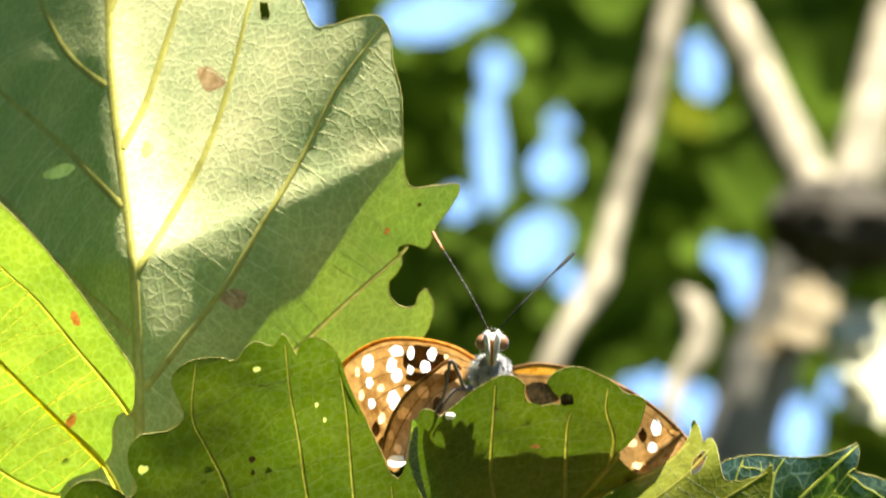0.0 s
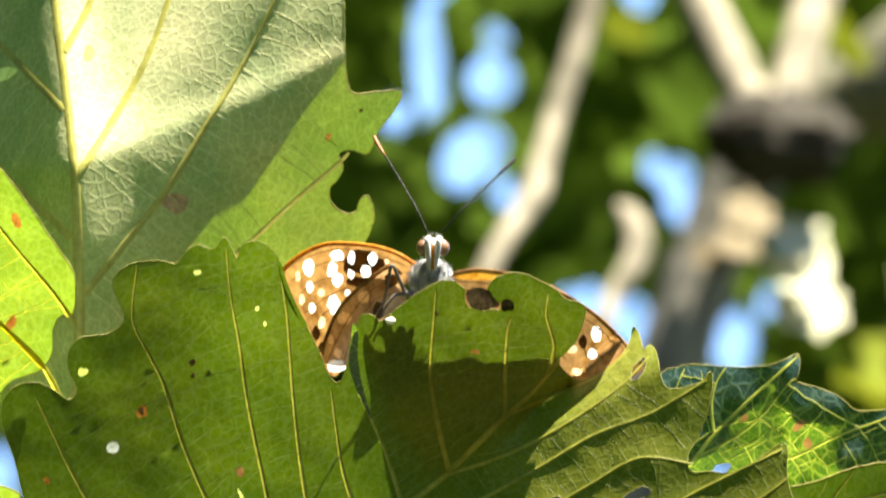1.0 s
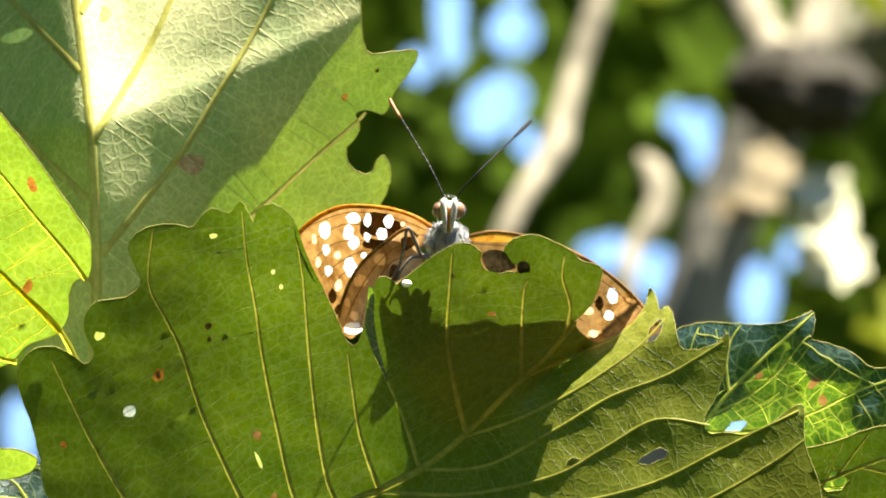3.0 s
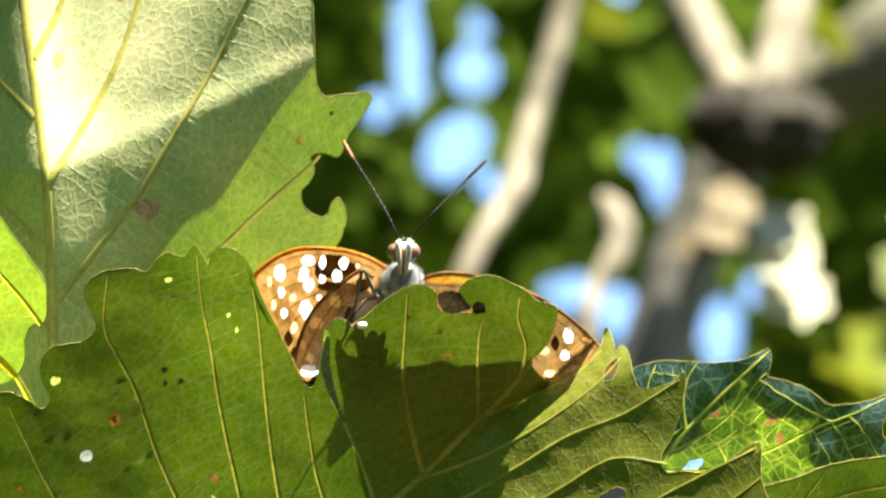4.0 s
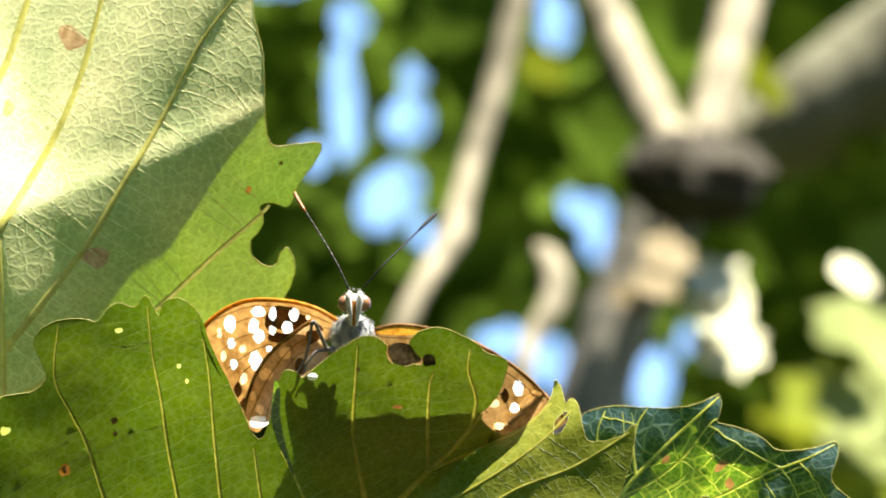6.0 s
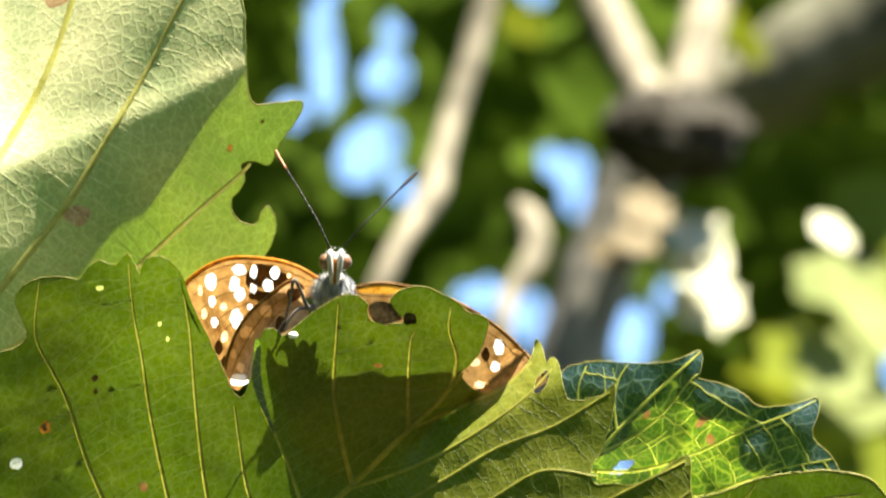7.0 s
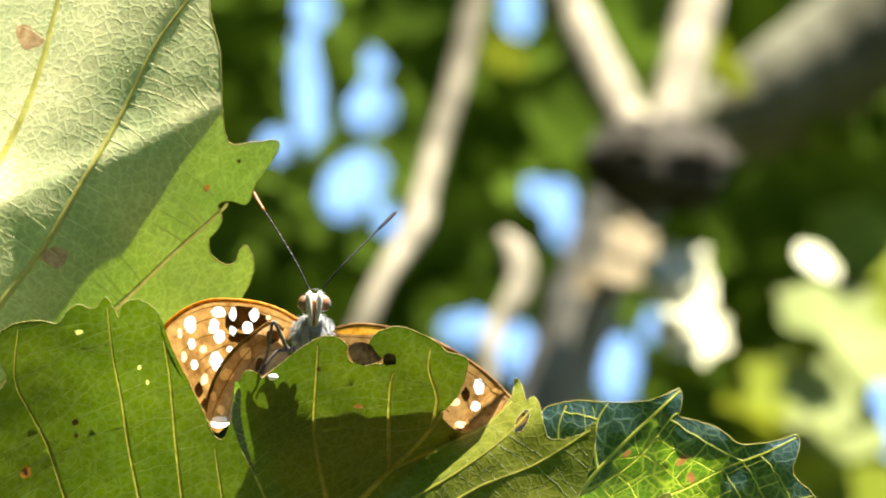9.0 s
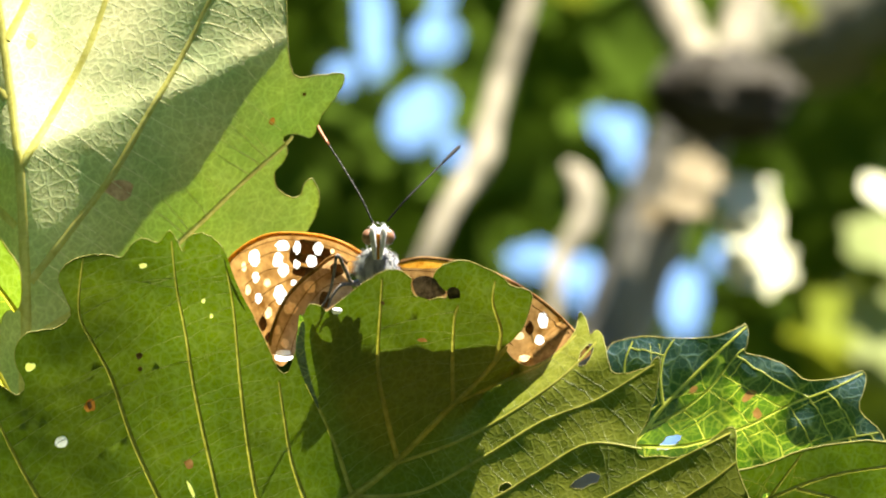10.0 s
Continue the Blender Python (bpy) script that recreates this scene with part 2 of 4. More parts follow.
EYE = plain_material("brown_compound_eye", (0.13, 0.06, 0.03), (0.24, 0.13, 0.07), 3000.0, 0.22, 0.0, 0.6, 0.00002)
LEGSKIN = plain_material("grey_brown_leg", (0.06, 0.05, 0.045), (0.18, 0.15, 0.13), 2500.0, 0.6, 0.0, 0.3, 0.00003)
HORN = plain_material("black_feeler", (0.008, 0.008, 0.008), (0.03, 0.028, 0.025), 2500.0, 0.7, 0.0, 0.1, 0.00003)
HORN_TIP = plain_material("orange_brown_feeler_tip", (0.22, 0.07, 0.02), (0.40, 0.15, 0.05), 2500.0, 0.5, 0.1, 0.3, 0.00003)


# ---- building helpers ----
def thing(name, base, label, category, group="", kind=""):
    """An empty at base (mm) that carries its parts."""
    ob = new(name)
    ob.empty_display_size = 0.005
    ob.matrix_basis = TIP @ Matrix.Translation(Vector(base) * MM)
    ob["base_x"], ob["base_y"], ob["base_z"] = base
    return tagged(ob, label, category, group, kind)


def part(name, verts, faces, mat, parent, label="", kind="", smooth=True):
    """One mesh under a thing or a part, its verts in mm of the common frame."""
    me = bpy.data.meshes.new(name)
    top = parent
    while top.parent:
        top = top.parent
    b = Vector((top["base_x"], top["base_y"], top["base_z"]))
    me.from_pydata([(Vector(v) - b) * MM for v in verts], [], faces)
    me.materials.append(mat)
    if smooth:
        me.polygons.foreach_set("use_smooth", [True] * len(me.polygons))
    me.update()
    ob = new(name, me)
    ob.parent = parent
    return tagged(ob, label, kind=kind)


def spread(x, z, y):
    """The place at depth y that lies in the same direction from the lens as (x, z) at depth 0."""
    k = 1 + y / REACH
    return (x * k, y, z * k)


def smooth_line(pts, steps=6, closed=False):
    """A Catmull-Rom line through pts."""
    n = len(pts)
    out = []
    for i in range(n if closed else n - 1):
        p = [pts[(i + k) % n] if closed else pts[min(max(i + k, 0), n - 1)] for k in (-1, 0, 1, 2)]
        for s in range(steps):
            t = s / steps
            out.append(tuple(0.5 * (2 * b + (c - a) * t + (2 * a - 5 * b + 4 * c - d) * t * t + (3 * b - a - 3 * c + d) * t ** 3)
                             for a, b, c, d in zip(*p)))
    if not closed:
        out.append(tuple(pts[-1]))
    return out


def tube(path, radii, sides=6, squash=1.0, cap=True):
    """Verts and faces of a tapered tube along 3D points."""
    verts, faces = [], []
    n = len(path)
    for i, p in enumerate(path):
        a, b = Vector(path[max(i - 1, 0)]), Vector(path[min(i + 1, n - 1)])
        d = (b - a).normalized() if (b - a).length > 1e-9 else Vector((0, 0, 1))
        side = d.cross(Vector((0, 1, 0)))
        side = side.normalized() if side.length > 1e-4 else Vector((1, 0, 0))
        up = side.cross(d).normalized()
        r = radii[i] if isinstance(radii, (list, tuple)) else radii
        for k in range(sides):
            w = 2 * math.pi * k / sides
            verts.append(tuple(Vector(p) + side * (r * math.cos(w)) + up * (r * squash * math.sin(w))))
    for i in range(n - 1):
        for k in range(sides):
            a, b = i * sides + k, i * sides + (k + 1) % sides
            faces.append((a, b, b + sides, a + sides))
    if cap:
        faces.append(tuple(range(sides))[::-1])
        faces.append(tuple((n - 1) * sides + k for k in range(sides)))
    return verts, faces


def inside(poly, x, z):
    """Which of the points x, z (arrays) lie in the polygon."""
    p = np.asarray(poly, float)
    q = np.roll(p, -1, 0)
    hit = np.zeros(np.shape(x), bool)
    for (ax, az), (bx, bz) in zip(p, q):
        if az == bz:
            continue
        hit ^= ((az > z) != (bz > z)) & (x < (bx - ax) * (z - az) / (bz - az) + ax)
    return hit


def ridge(path, radii, lift, tall=1.0):
    """A vein as a low vaulted ridge, and the strip of blade that it takes the place of."""
    p = np.asarray(path, float)
    d = np.gradient(p, axis=0)
    d /= np.maximum(np.hypot(d[:, 0], d[:, 1]), 1e-9)[:, None]
    side = np.stack([-d[:, 1], d[:, 0]], 1)
    verts, faces = [], []
    for (x, z), (sx, sz), r in zip(p, side, radii):
        for k, h in ((-1.15, -0.02), (-0.62, 0.85), (0.0, 1.15), (0.62, 0.85), (1.15, -0.02)):
            verts.append(lift(x + sx * r * k, z + sz * r * k, h * r * tall))
    for i in range(len(p) - 1):
        for k in range(4):
            a = i * 5 + k
            faces.append((a, a + 1, a + 6, a + 5))
    r = np.asarray(radii)[:, None] * 0.9
    strip = [tuple(q) for q in p + side * r] + [tuple(q) for q in (p - side * r)[::-1]]
    return (verts, faces), strip


def sheet(outline, holes, step, depth, cuts=()):
    """A triangulated thin surface inside outline, less the holes and cuts, bent by depth(x, z)."""
    from mathutils import geometry
    pts, edges = [], []
    for loop in [outline] + holes + list(cuts):
        n0, n = len(pts), len(loop)
        pts += [Vector(p) for p in loop]
        edges += [(n0 + i, n0 + (i + 1) % n) for i in range(n)]
    o = np.asarray(outline)
    gx, gz = np.meshgrid(np.arange(o[:, 0].min(), o[:, 0].max(), step), np.arange(o[:, 1].min(), o[:, 1].max(), step))
    gx = gx + np.where(np.arange(gx.shape[0]) % 2, step / 2, 0)[:, None]
    gx, gz = gx.ravel(), gz.ravel()
    keep = inside(outline, gx, gz)
    pts += [Vector((float(a), float(b))) for a, b in zip(gx[keep], gz[keep])]
    v, _, f, _, _, _ = geometry.delaunay_2d_cdt(pts, edges, [], 0, 1e-5)
    cx = np.array([sum(v[i].x for i in t) / 3 for t in f])
    cz = np.array([sum(v[i].y for i in t) / 3 for t in f])
    ok = inside(outline, cx, cz)
    for h in holes + list(cuts):
        h = np.asarray(h)
        near = np.flatnonzero((cx >= h[:, 0].min()) & (cx <= h[:, 0].max()) & (cz >= h[:, 1].min()) & (cz <= h[:, 1].max()))
        ok[near[inside(h, cx[near], cz[near])]] = False
    verts = [spread(p.x, p.y, depth(p.x, p.y)) for p in v]
    return verts, [tuple(t) for t, k in zip(f, ok) if k]


def joined(pieces):
    verts, faces = [], []
    for v, f in pieces:
        n = len(verts)
        verts += v
        faces += [tuple(i + n for i in t) for t in f]
    return verts, faces


def along(line, s):
    """The point at share s of a 2D line's length."""
    p = np.asarray(line, float)
    seg = np.hypot(*np.diff(p, axis=0).T)
    c = np.concatenate([[0], np.cumsum(seg)])
    w = s * c[-1]
    return np.array([np.interp(w, c, p[:, 0]), np.interp(w, c, p[:, 1])])


def length(line):
    return float(np.hypot(*np.diff(np.asarray(line, float), axis=0).T).sum())


def blob(cx, cz, rx, rz, rng, n=14, rough=0.18, turn=0.0):
    """An uneven closed loop."""
    c, s = math.cos(turn), math.sin(turn)
    out = []
    for i in range(n):
        w = 2 * math.pi * i / n
        k = 1 + rng.uniform(-rough, rough)
        a, b = rx * k * math.cos(w), rz * k * math.sin(w)
        out.append((cx + a * c - b * s, cz + a * s + b * c))
    return out


def oak_leaf(name, label, outline, depth, mat, midrib, laterals, pairs, vein_mat, holes=(), spots=(), seed=1,
             step=1.1, rib=0.55, lat=0.26, net=0.075, spacing=2.0, steps=5, rim=0.075, group="oak leaves on the twig", wobble=0.07, tall=1.0, lean0=0.16, open_net=0, net_mat=None, thin_from=99, cut_net=True):
    """An oak leaf: blade, rim, midrib, each side vein, the ladder of veinlets between them, and its spots."""
    rng = random.Random(seed)
    base = spread(*midrib[0], depth(*midrib[0]))
    leaf = thing(name, base, label, "leaf", group)
    edge = smooth_line(outline, steps, True)
    edge = [(x + rng.uniform(-wobble, wobble), z + rng.uniform(-wobble, wobble)) for x, z in edge]
    holes = [list(h) for h in holes]
    cuts = []

    def lift(x, z, up):
        return spread(x, z, depth(x, z) - up)

    def vein(vname, line, r0, r1, parent):
        path = smooth_line(line, 6)
        n = len(path)
        radii = [(r0 + (r1 - r0) * i / (n - 1)) * (1 + 0.08 * rng.uniform(-1, 1)) for i in range(n)]
        if vname == "midrib":
            radii[-1] *= 0.3
        mesh, strip = ridge(path, radii, lift, tall)
        cuts.append(strip)
        part(vname, *mesh, vein_mat, parent)
        return path

    vein("midrib", midrib, rib, rib * 0.45, leaf)
    paths = [vein("side_vein", l, lat * (1.25 if length(l) > 18 else 1.0) * (0.62 if k >= thin_from else 1.0), lat * 0.4, leaf) for k, l in enumerate(laterals)]
    bits = []
    for i, j in pairs:
        p, q = np.asarray(paths[i]), np.asarray(paths[j])
        n = max(2, int(length(p) / spacing))
        for k in range(1, n + 1):
            s = min((k - 0.4 + rng.uniform(-0.25, 0.25)) / n, 1.0)
            a = along(p, s)
            d = along(p, min(s + 0.03, 1.0)) - along(p, max(s - 0.03, 0.0))
            d /= max(np.hypot(*d), 1e-9)
            side = np.array([-d[1], d[0]])
            if side @ (along(q, 0.5) - along(p, 0.5)) < 0:
                side = -side
            lean = rng.gauss(lean0, 0.09)
            way = side * math.cos(lean) + d * math.sin(lean)
            # where the rung meets the next side vein
            reach = 11.0
            e, f = q[:-1] - a, q[1:] - q[:-1]
            cr = way[0] * f[:, 1] - way[1] * f[:, 0]
            with np.errstate(divide="ignore", invalid="ignore"):
                far_t = (e[:, 0] * f[:, 1] - e[:, 1] * f[:, 0]) / cr
                far_u = (e[:, 0] * way[1] - e[:, 1] * way[0]) / cr
            good = (far_t > 0.2) & (far_u >= 0) & (far_u <= 1)
            if good.any():
                reach = min(reach * 1.6, float(far_t[good].min()))
            b2 = a + way * reach
            m = 8
            cross = d * reach
            bow = rng.uniform(-0.02, 0.10)
            line = []
            for t in range(m + 1):
                w = t / m
                c = a + (b2 - a) * w + cross * bow * math.sin(math.pi * w) + (d * rng.uniform(-0.16, 0.16) if 0 < t < m else 0)
                line.append((float(c[0]), float(c[1])))
            xs, zs = np.array(line).T
            ok = inside(edge, xs, zs)
            for h in holes:
                ok &= ~inside(h, xs, zs)
            run = []
            for pt, good in zip(line, ok):
                if not good:
                    break
                run.append(pt)
            if len(run) > 2:
                r = net * rng.uniform(0.7, 1.2)
                mesh, strip = ridge(run, [r * (1.15 - 0.5 * math.sin(math.pi * c / (len(run) - 1))) for c in range(len(run))], lift, tall)
                bits.append(mesh)
                if cut_net:
                    cuts.append(strip)
                # short cross links that close the net
                for f2 in range(0 if i < open_net else 2):
                    c = rng.randrange(1, len(run))
                    o = np.array(run[c])
                    link = d * spacing * rng.uniform(0.8, 1.05)
                    fork = [tuple(o + link * w + side * rng.uniform(-0.12, 0.12)) for w in (0, 0.35, 0.7, 1.0)]
                    fx, fz = np.array(fork).T
                    if inside(edge, fx, fz).all() and not any(inside(h, fx, fz).any() for h in holes):
                        mesh, strip = ridge(fork, [r * 0.65, r * 0.6, r * 0.55, r * 0.45], lift, tall)
                        bits.append(mesh)
                        cuts.append(strip)
    if bits:
        part("vein_net", *joined(bits), net_mat or vein_mat, leaf, kind="stuff")
    marks = [(n, m, smooth_line(blob(cx, cz, rx, rz, rng, 9, 0.22, turn), 3, True), text) for n, m, cx, cz, rx, rz, turn, text in spots]
    blade = part("blade", *sheet(edge, holes, step, depth, cuts + [loop for n, m, loop, text in marks if m in (YELLOWED, RUST, HOLE_LIGHT, TAN, BUFF)]), mat, leaf)
    for k, loop in enumerate([edge] + holes):
        ring = loop + loop[:1]
        part("leaf_margin" if k == 0 else "hole_edge", *tube([lift(x, z, 0) for x, z in ring], rim, 4, 1.0, False), RIM, blade if k else leaf,
             "pale yellow thin leaf margin" if k == 0 else "dry pale edge of an insect hole")
    for n, m, loop, text in marks:
        part(n, *sheet(loop, [], 0.5, lambda x, z: depth(x, z) - (0.01 if m in (YELLOWED, RUST, HOLE_LIGHT, TAN, BUFF) else 0.14)), m, leaf, text)
    return leaf


def ripple(x, z, size, high, shift=0.0):
    return high * noise.noise(Vector((x / size + shift, z / size - shift, shift)))


def soft(v, w):
    """A ramp that bends softly from 0 to v around 0, over w."""
    return v if v > 30 * w else w * math.log1p(math.exp(max(v / w, -40)))


# ---- the leaf that hides the butterfly ----
FOLD_AT = (0.48, -26.23)


CREASE_Z = (-36.0, -30.8, -24.1, -18.5, -15.0, -9.0, -4.0)
CREASE_X = (-3.8, -5.8, -7.9, -10.3, -12.0, -12.9, -12.6)


def fold_depth(x, z):
    dx, dz = x - FOLD_AT[0], z - FOLD_AT[1]
    d = 0.654 * dx - 0.757 * dz
    up = soft(-d, 1.2)
    down = soft(d, 1.5)
    # the crease between two lobes, from which the outer one leans nearer
    aside = soft(float(np.interp(z, CREASE_Z, CREASE_X)) - x, 0.12)
    nearer = 12.0 * (1 - math.exp(-0.006 * aside))
    lean = 0.28 + 0.28 / (1 + math.exp(max(min(-(x + 28) / 3.5, 40), -40)))
    # the rolled lip of the shaded half, and its hollows between the side veins
    right = min(1.0, max(0.0, d / 1.5))
    lip = right * soft(-0.52 * (x - 17.2) + 0.854 * (z + 18.2), 0.6) * min(1.0, max(0.0, (x - 8.0) / 5.0))
    hollow = 0.0
    if d > 0 and x > -14:
        rows = [float(np.interp(x, LAT_X[i], LAT_Z[i])) for i in range(len(LAT_X))]
        for i in range(len(rows) - 1):
            if rows[i + 1] < z <= rows[i]:
                w = (z - rows[i + 1]) / max(rows[i] - rows[i + 1], 0.1)
                hollow = 0.033 * (rows[i] - rows[i + 1]) * 4 * w * (1 - w)
    return (-lean * up - nearer - 0.25 * down + 1.5 * lip
            + min(lip, 1.0) * ripple(x, z, 1.3, 0.40, 17) + right * hollow - 6.0 + ripple(x, z, 7, 0.3, 3) + ripple(x, z, 2.6, 0.10, 7))


front_outline = [(-62.1, -20.6), (-62.5, -17.5), (-60.9, -14.7), (-57.7, -13.8), (-54.7, -15.2), (-52.8, -16.3), (-51.8, -14.7), (-53.1, -11.9), (-52.9, -9.2), (-51.3, -7.5), (-47.4, -6.9), (-45.8, -5.8), (-45.2, -4.3), (-46.5, -1.5), (-46.9, 0.7), (-45.4, 2.4), (-42.9, 3.3), (-40.0, 3.5), (-37.9, 3.1), (-36.5, 4.9), (-34.9, 5.7), (-32.7, 5.1), (-31.2, 6.7), (-30.1, 5.3), (-29.3, 3.8), (-28.7, 5.7), (-26.6, 6.4), (-24.6, 5.3), (-23.4, 3.7), (-22.6, 0.9), (-19.5, -5.5), (-17.4, -9.8), (-16.2, -12.6), (-15.2, -13.5), (-14.4, -13.0), (-13.6, -10.6), (-13.0, -8.0), (-12.4, -5.4), (-11.4, -3.8), (-9.9, -4.1), (-8.8, -4.7), (-5.1, -1.7), (-2.3, 0.1), (-0.6, 0.9), (1.3, 0.8), (2.9, -0.3)]
front_outline += [(2.8, -1.6), (3.5, -2.8), (4.6, -2.6), (5.4, -3.3), (6.6, -3.0), (7.6, -3.1), (8.3, -2.3), (7.2, -1.8), (6.7, -1.0), (6.0, -0.4), (6.9, 1.3), (9.6, 2.2), (12.1, 1.7), (15.3, 0.1), (17.2, -1.5), (19.9, -2.6), (18.7, -7.1), (17.2, -9.0), (16.1, -10.4), (18.8, -12.8), (22.2, -11.7), (25.8, -8.2), (26.6, -5.3), (27.7, -6.8), (28.1, -8.4), (29.2, -7.8), (30.1, -9.5), (31.0, -13.4), (33.2, -13.9), (36.0, -13.1), (37.8, -11.7), (37.5, -15.9), (36.0, -20.6), (34.4, -23.8), (35.2, -25.7), (37.6, -25.6), (40.3, -25.8), (43.5, -24.5), (48.2, -21.6), (48.6, -27.0)]
front_outline += [(50.7, -36.6), (41.1, -45.4), (17.2, -47.8), (-11.5, -45.4), (-24.2, -44.6), (-36.2, -44.6), (-48.9, -41.4), (-57.7, -35.8), (-59.2, -30.2), (-60.4, -25.0)]
front_midrib = [(-25.0, -45.4), (-17.9, -37.2), (-11.5, -34.0), (-5.1, -30.6), (0.5, -26.2), (7.7, -19.1), (12.4, -14.7), (16.4, -10.0)]
front_laterals = [
    [(-42.6, -42.2), (-47.4, -35.0), (-52.1, -27.0), (-55.3, -20.6), (-57.6, -15.9)],
    [(-26.6, -43.4), (-30.6, -35.8), (-36.2, -23.8), (-39.4, -14.3), (-41.6, -9.9), (-44.0, -4.7), (-43.4, 2.9)],
    [(-20.2, -39.8), (-23.4, -35.0), (-25.8, -25.4), (-27.8, -15.9), (-29.0, -7.9), (-30.2, -1.5), (-30.9, 5.3)],
    [(-16.7, -36.8), (-18.7, -32.6), (-20.2, -24.6), (-21.4, -14.3), (-22.2, -4.7), (-23.2, 1.7)],
    [(-11.2, -34.4), (-13.0, -29.6), (-14.3, -25.4), (-15.3, -19.0), (-15.9, -14.6)],
    [(-5.7, -30.9), (-7.9, -24.1), (-10.3, -18.5), (-12.1, -15.0)],
    [(0.8, -25.9), (-0.7, -19.9), (-1.9, -12.7), (-1.5, -4.7), (-1.2, -0.3)],
    [(8.7, -17.9), (8.6, -12.7), (8.9, -6.3), (9.5, -4.1)],
    [(14.7, -12.0), (15.5, -7.9), (14.4, -3.9), (14.7, -0.7)],
    [(8.7, -18.1), (17.2, -14.4), (22.0, -12.2), (26.1, -8.5)],
    [(0.5, -26.4), (9.2, -23.4), (17.2, -19.1), (24.4, -14.1), (28.9, -9.5)],
    [(-5.4, -31.0), (3.7, -30.4), (13.2, -25.4), (21.2, -20.6), (29.2, -17.5), (37.1, -12.7)],
    [(-11.5, -34.2), (1.3, -34.4), (13.2, -31.8), (20.4, -27.8), (27.6, -23.8), (35.2, -24.6)],
    [(-14.7, -35.8), (5.3, -37.0), (17.2, -35.4), (27.6, -32.6), (37.1, -27.8), (47.8, -22.4)],
    [(-17.9, -37.4), (1.3, -41.4), (21.2, -38.2), (33.2, -35.8), (43.5, -30.2), (48.5, -26.6)],
]
LAT_X = [[p[0] for p in l] for l in [front_midrib] + front_laterals[9:]]
LAT_Z = [[p[1] for p in l] for l in [front_midrib] + front_laterals[9:]]
HOLE_B = blob(*(27.58, -28.86), 2.2, 1.0, random.Random(4), 12, 0.3, 0.35)
HOLE_C = blob(*(15.94, -29.97), 0.9, 0.6, random.Random(5), 10, 0.3, 0.5)
HOLE_D = blob(*(27.42, -11.24), 0.75, 1.9, random.Random(6), 10, 0.2, -0.45)
BLOT = "brown_spot", BROWN
FLECK = "rust_fleck", RUST
WORN = "worn_spot", YELLOWED
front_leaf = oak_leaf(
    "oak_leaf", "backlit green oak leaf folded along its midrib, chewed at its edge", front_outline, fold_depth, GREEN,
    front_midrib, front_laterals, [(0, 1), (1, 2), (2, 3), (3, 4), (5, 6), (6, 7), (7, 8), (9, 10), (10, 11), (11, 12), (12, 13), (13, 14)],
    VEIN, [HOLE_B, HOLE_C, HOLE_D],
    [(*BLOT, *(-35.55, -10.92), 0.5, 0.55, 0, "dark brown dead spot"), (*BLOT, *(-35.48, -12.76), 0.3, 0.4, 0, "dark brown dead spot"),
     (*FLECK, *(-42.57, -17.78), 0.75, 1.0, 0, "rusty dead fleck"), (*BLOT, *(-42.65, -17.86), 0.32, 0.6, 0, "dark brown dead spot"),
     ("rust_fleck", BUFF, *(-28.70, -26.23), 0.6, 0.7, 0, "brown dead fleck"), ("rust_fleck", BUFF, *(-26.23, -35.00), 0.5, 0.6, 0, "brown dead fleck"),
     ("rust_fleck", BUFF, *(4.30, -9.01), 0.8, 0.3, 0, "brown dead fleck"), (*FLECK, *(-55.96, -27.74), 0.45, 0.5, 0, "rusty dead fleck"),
     ("bare_patch", HOLE_LIGHT, *(-46.56, -22.96), 0.9, 0.75, 0.3, "skin of the blade gnawed thin and pale"),
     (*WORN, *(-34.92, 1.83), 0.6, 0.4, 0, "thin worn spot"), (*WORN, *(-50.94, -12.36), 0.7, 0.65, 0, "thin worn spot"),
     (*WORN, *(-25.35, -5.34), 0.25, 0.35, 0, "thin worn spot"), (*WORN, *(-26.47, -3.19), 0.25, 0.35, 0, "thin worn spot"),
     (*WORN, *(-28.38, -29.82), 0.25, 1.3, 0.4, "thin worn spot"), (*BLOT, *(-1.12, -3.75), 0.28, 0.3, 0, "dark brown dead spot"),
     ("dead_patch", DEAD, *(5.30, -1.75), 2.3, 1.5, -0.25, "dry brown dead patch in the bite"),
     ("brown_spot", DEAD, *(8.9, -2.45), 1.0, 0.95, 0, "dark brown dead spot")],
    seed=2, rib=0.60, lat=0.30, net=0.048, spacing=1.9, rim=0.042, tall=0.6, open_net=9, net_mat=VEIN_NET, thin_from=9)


# where the blade's edge curls over on itself
for label, mat, turn_up, loop in (
        ("edge of the blade curled over, dark green", GREEN, 0.10, [(-23.2, 3.4), (-22.2, 0.4), (-20.7, -3.0), (-19.3, -5.6), (-20.4, -4.9), (-21.9, -2.6), (-23.0, 0.4), (-23.5, 2.4)]),
        ("grey-green upper side showing where the edge curls over", TOPSIDE, 0.55, [(-12.9, -5.2), (-12.2, -6.6), (-12.2, -10.0), (-11.5, -14.0), (-10.2, -18.6), (-11.0, -17.4), (-12.7, -13.6), (-13.5, -10.4), (-13.2, -7.4)])):
    curl_edge = smooth_line(loop, 4, True)
    part("curled_edge", *sheet(curl_edge, [], 0.5, lambda x, z: fold_depth(x, z) - 0.25 - turn_up * max(0.0, x - loop[0][0] - 0.36 * (loop[0][1] - z) + 0.6)), mat, front_leaf, label)


# ---- the tall leaf behind ----
def tall_mid(z):
    return float(np.interp(z, (-20.0, -2.0, 16.0, 31.0, 46.0, 60.0), (-51.4, -51.3, -52.4, -54.0, -55.5, -55.9)))


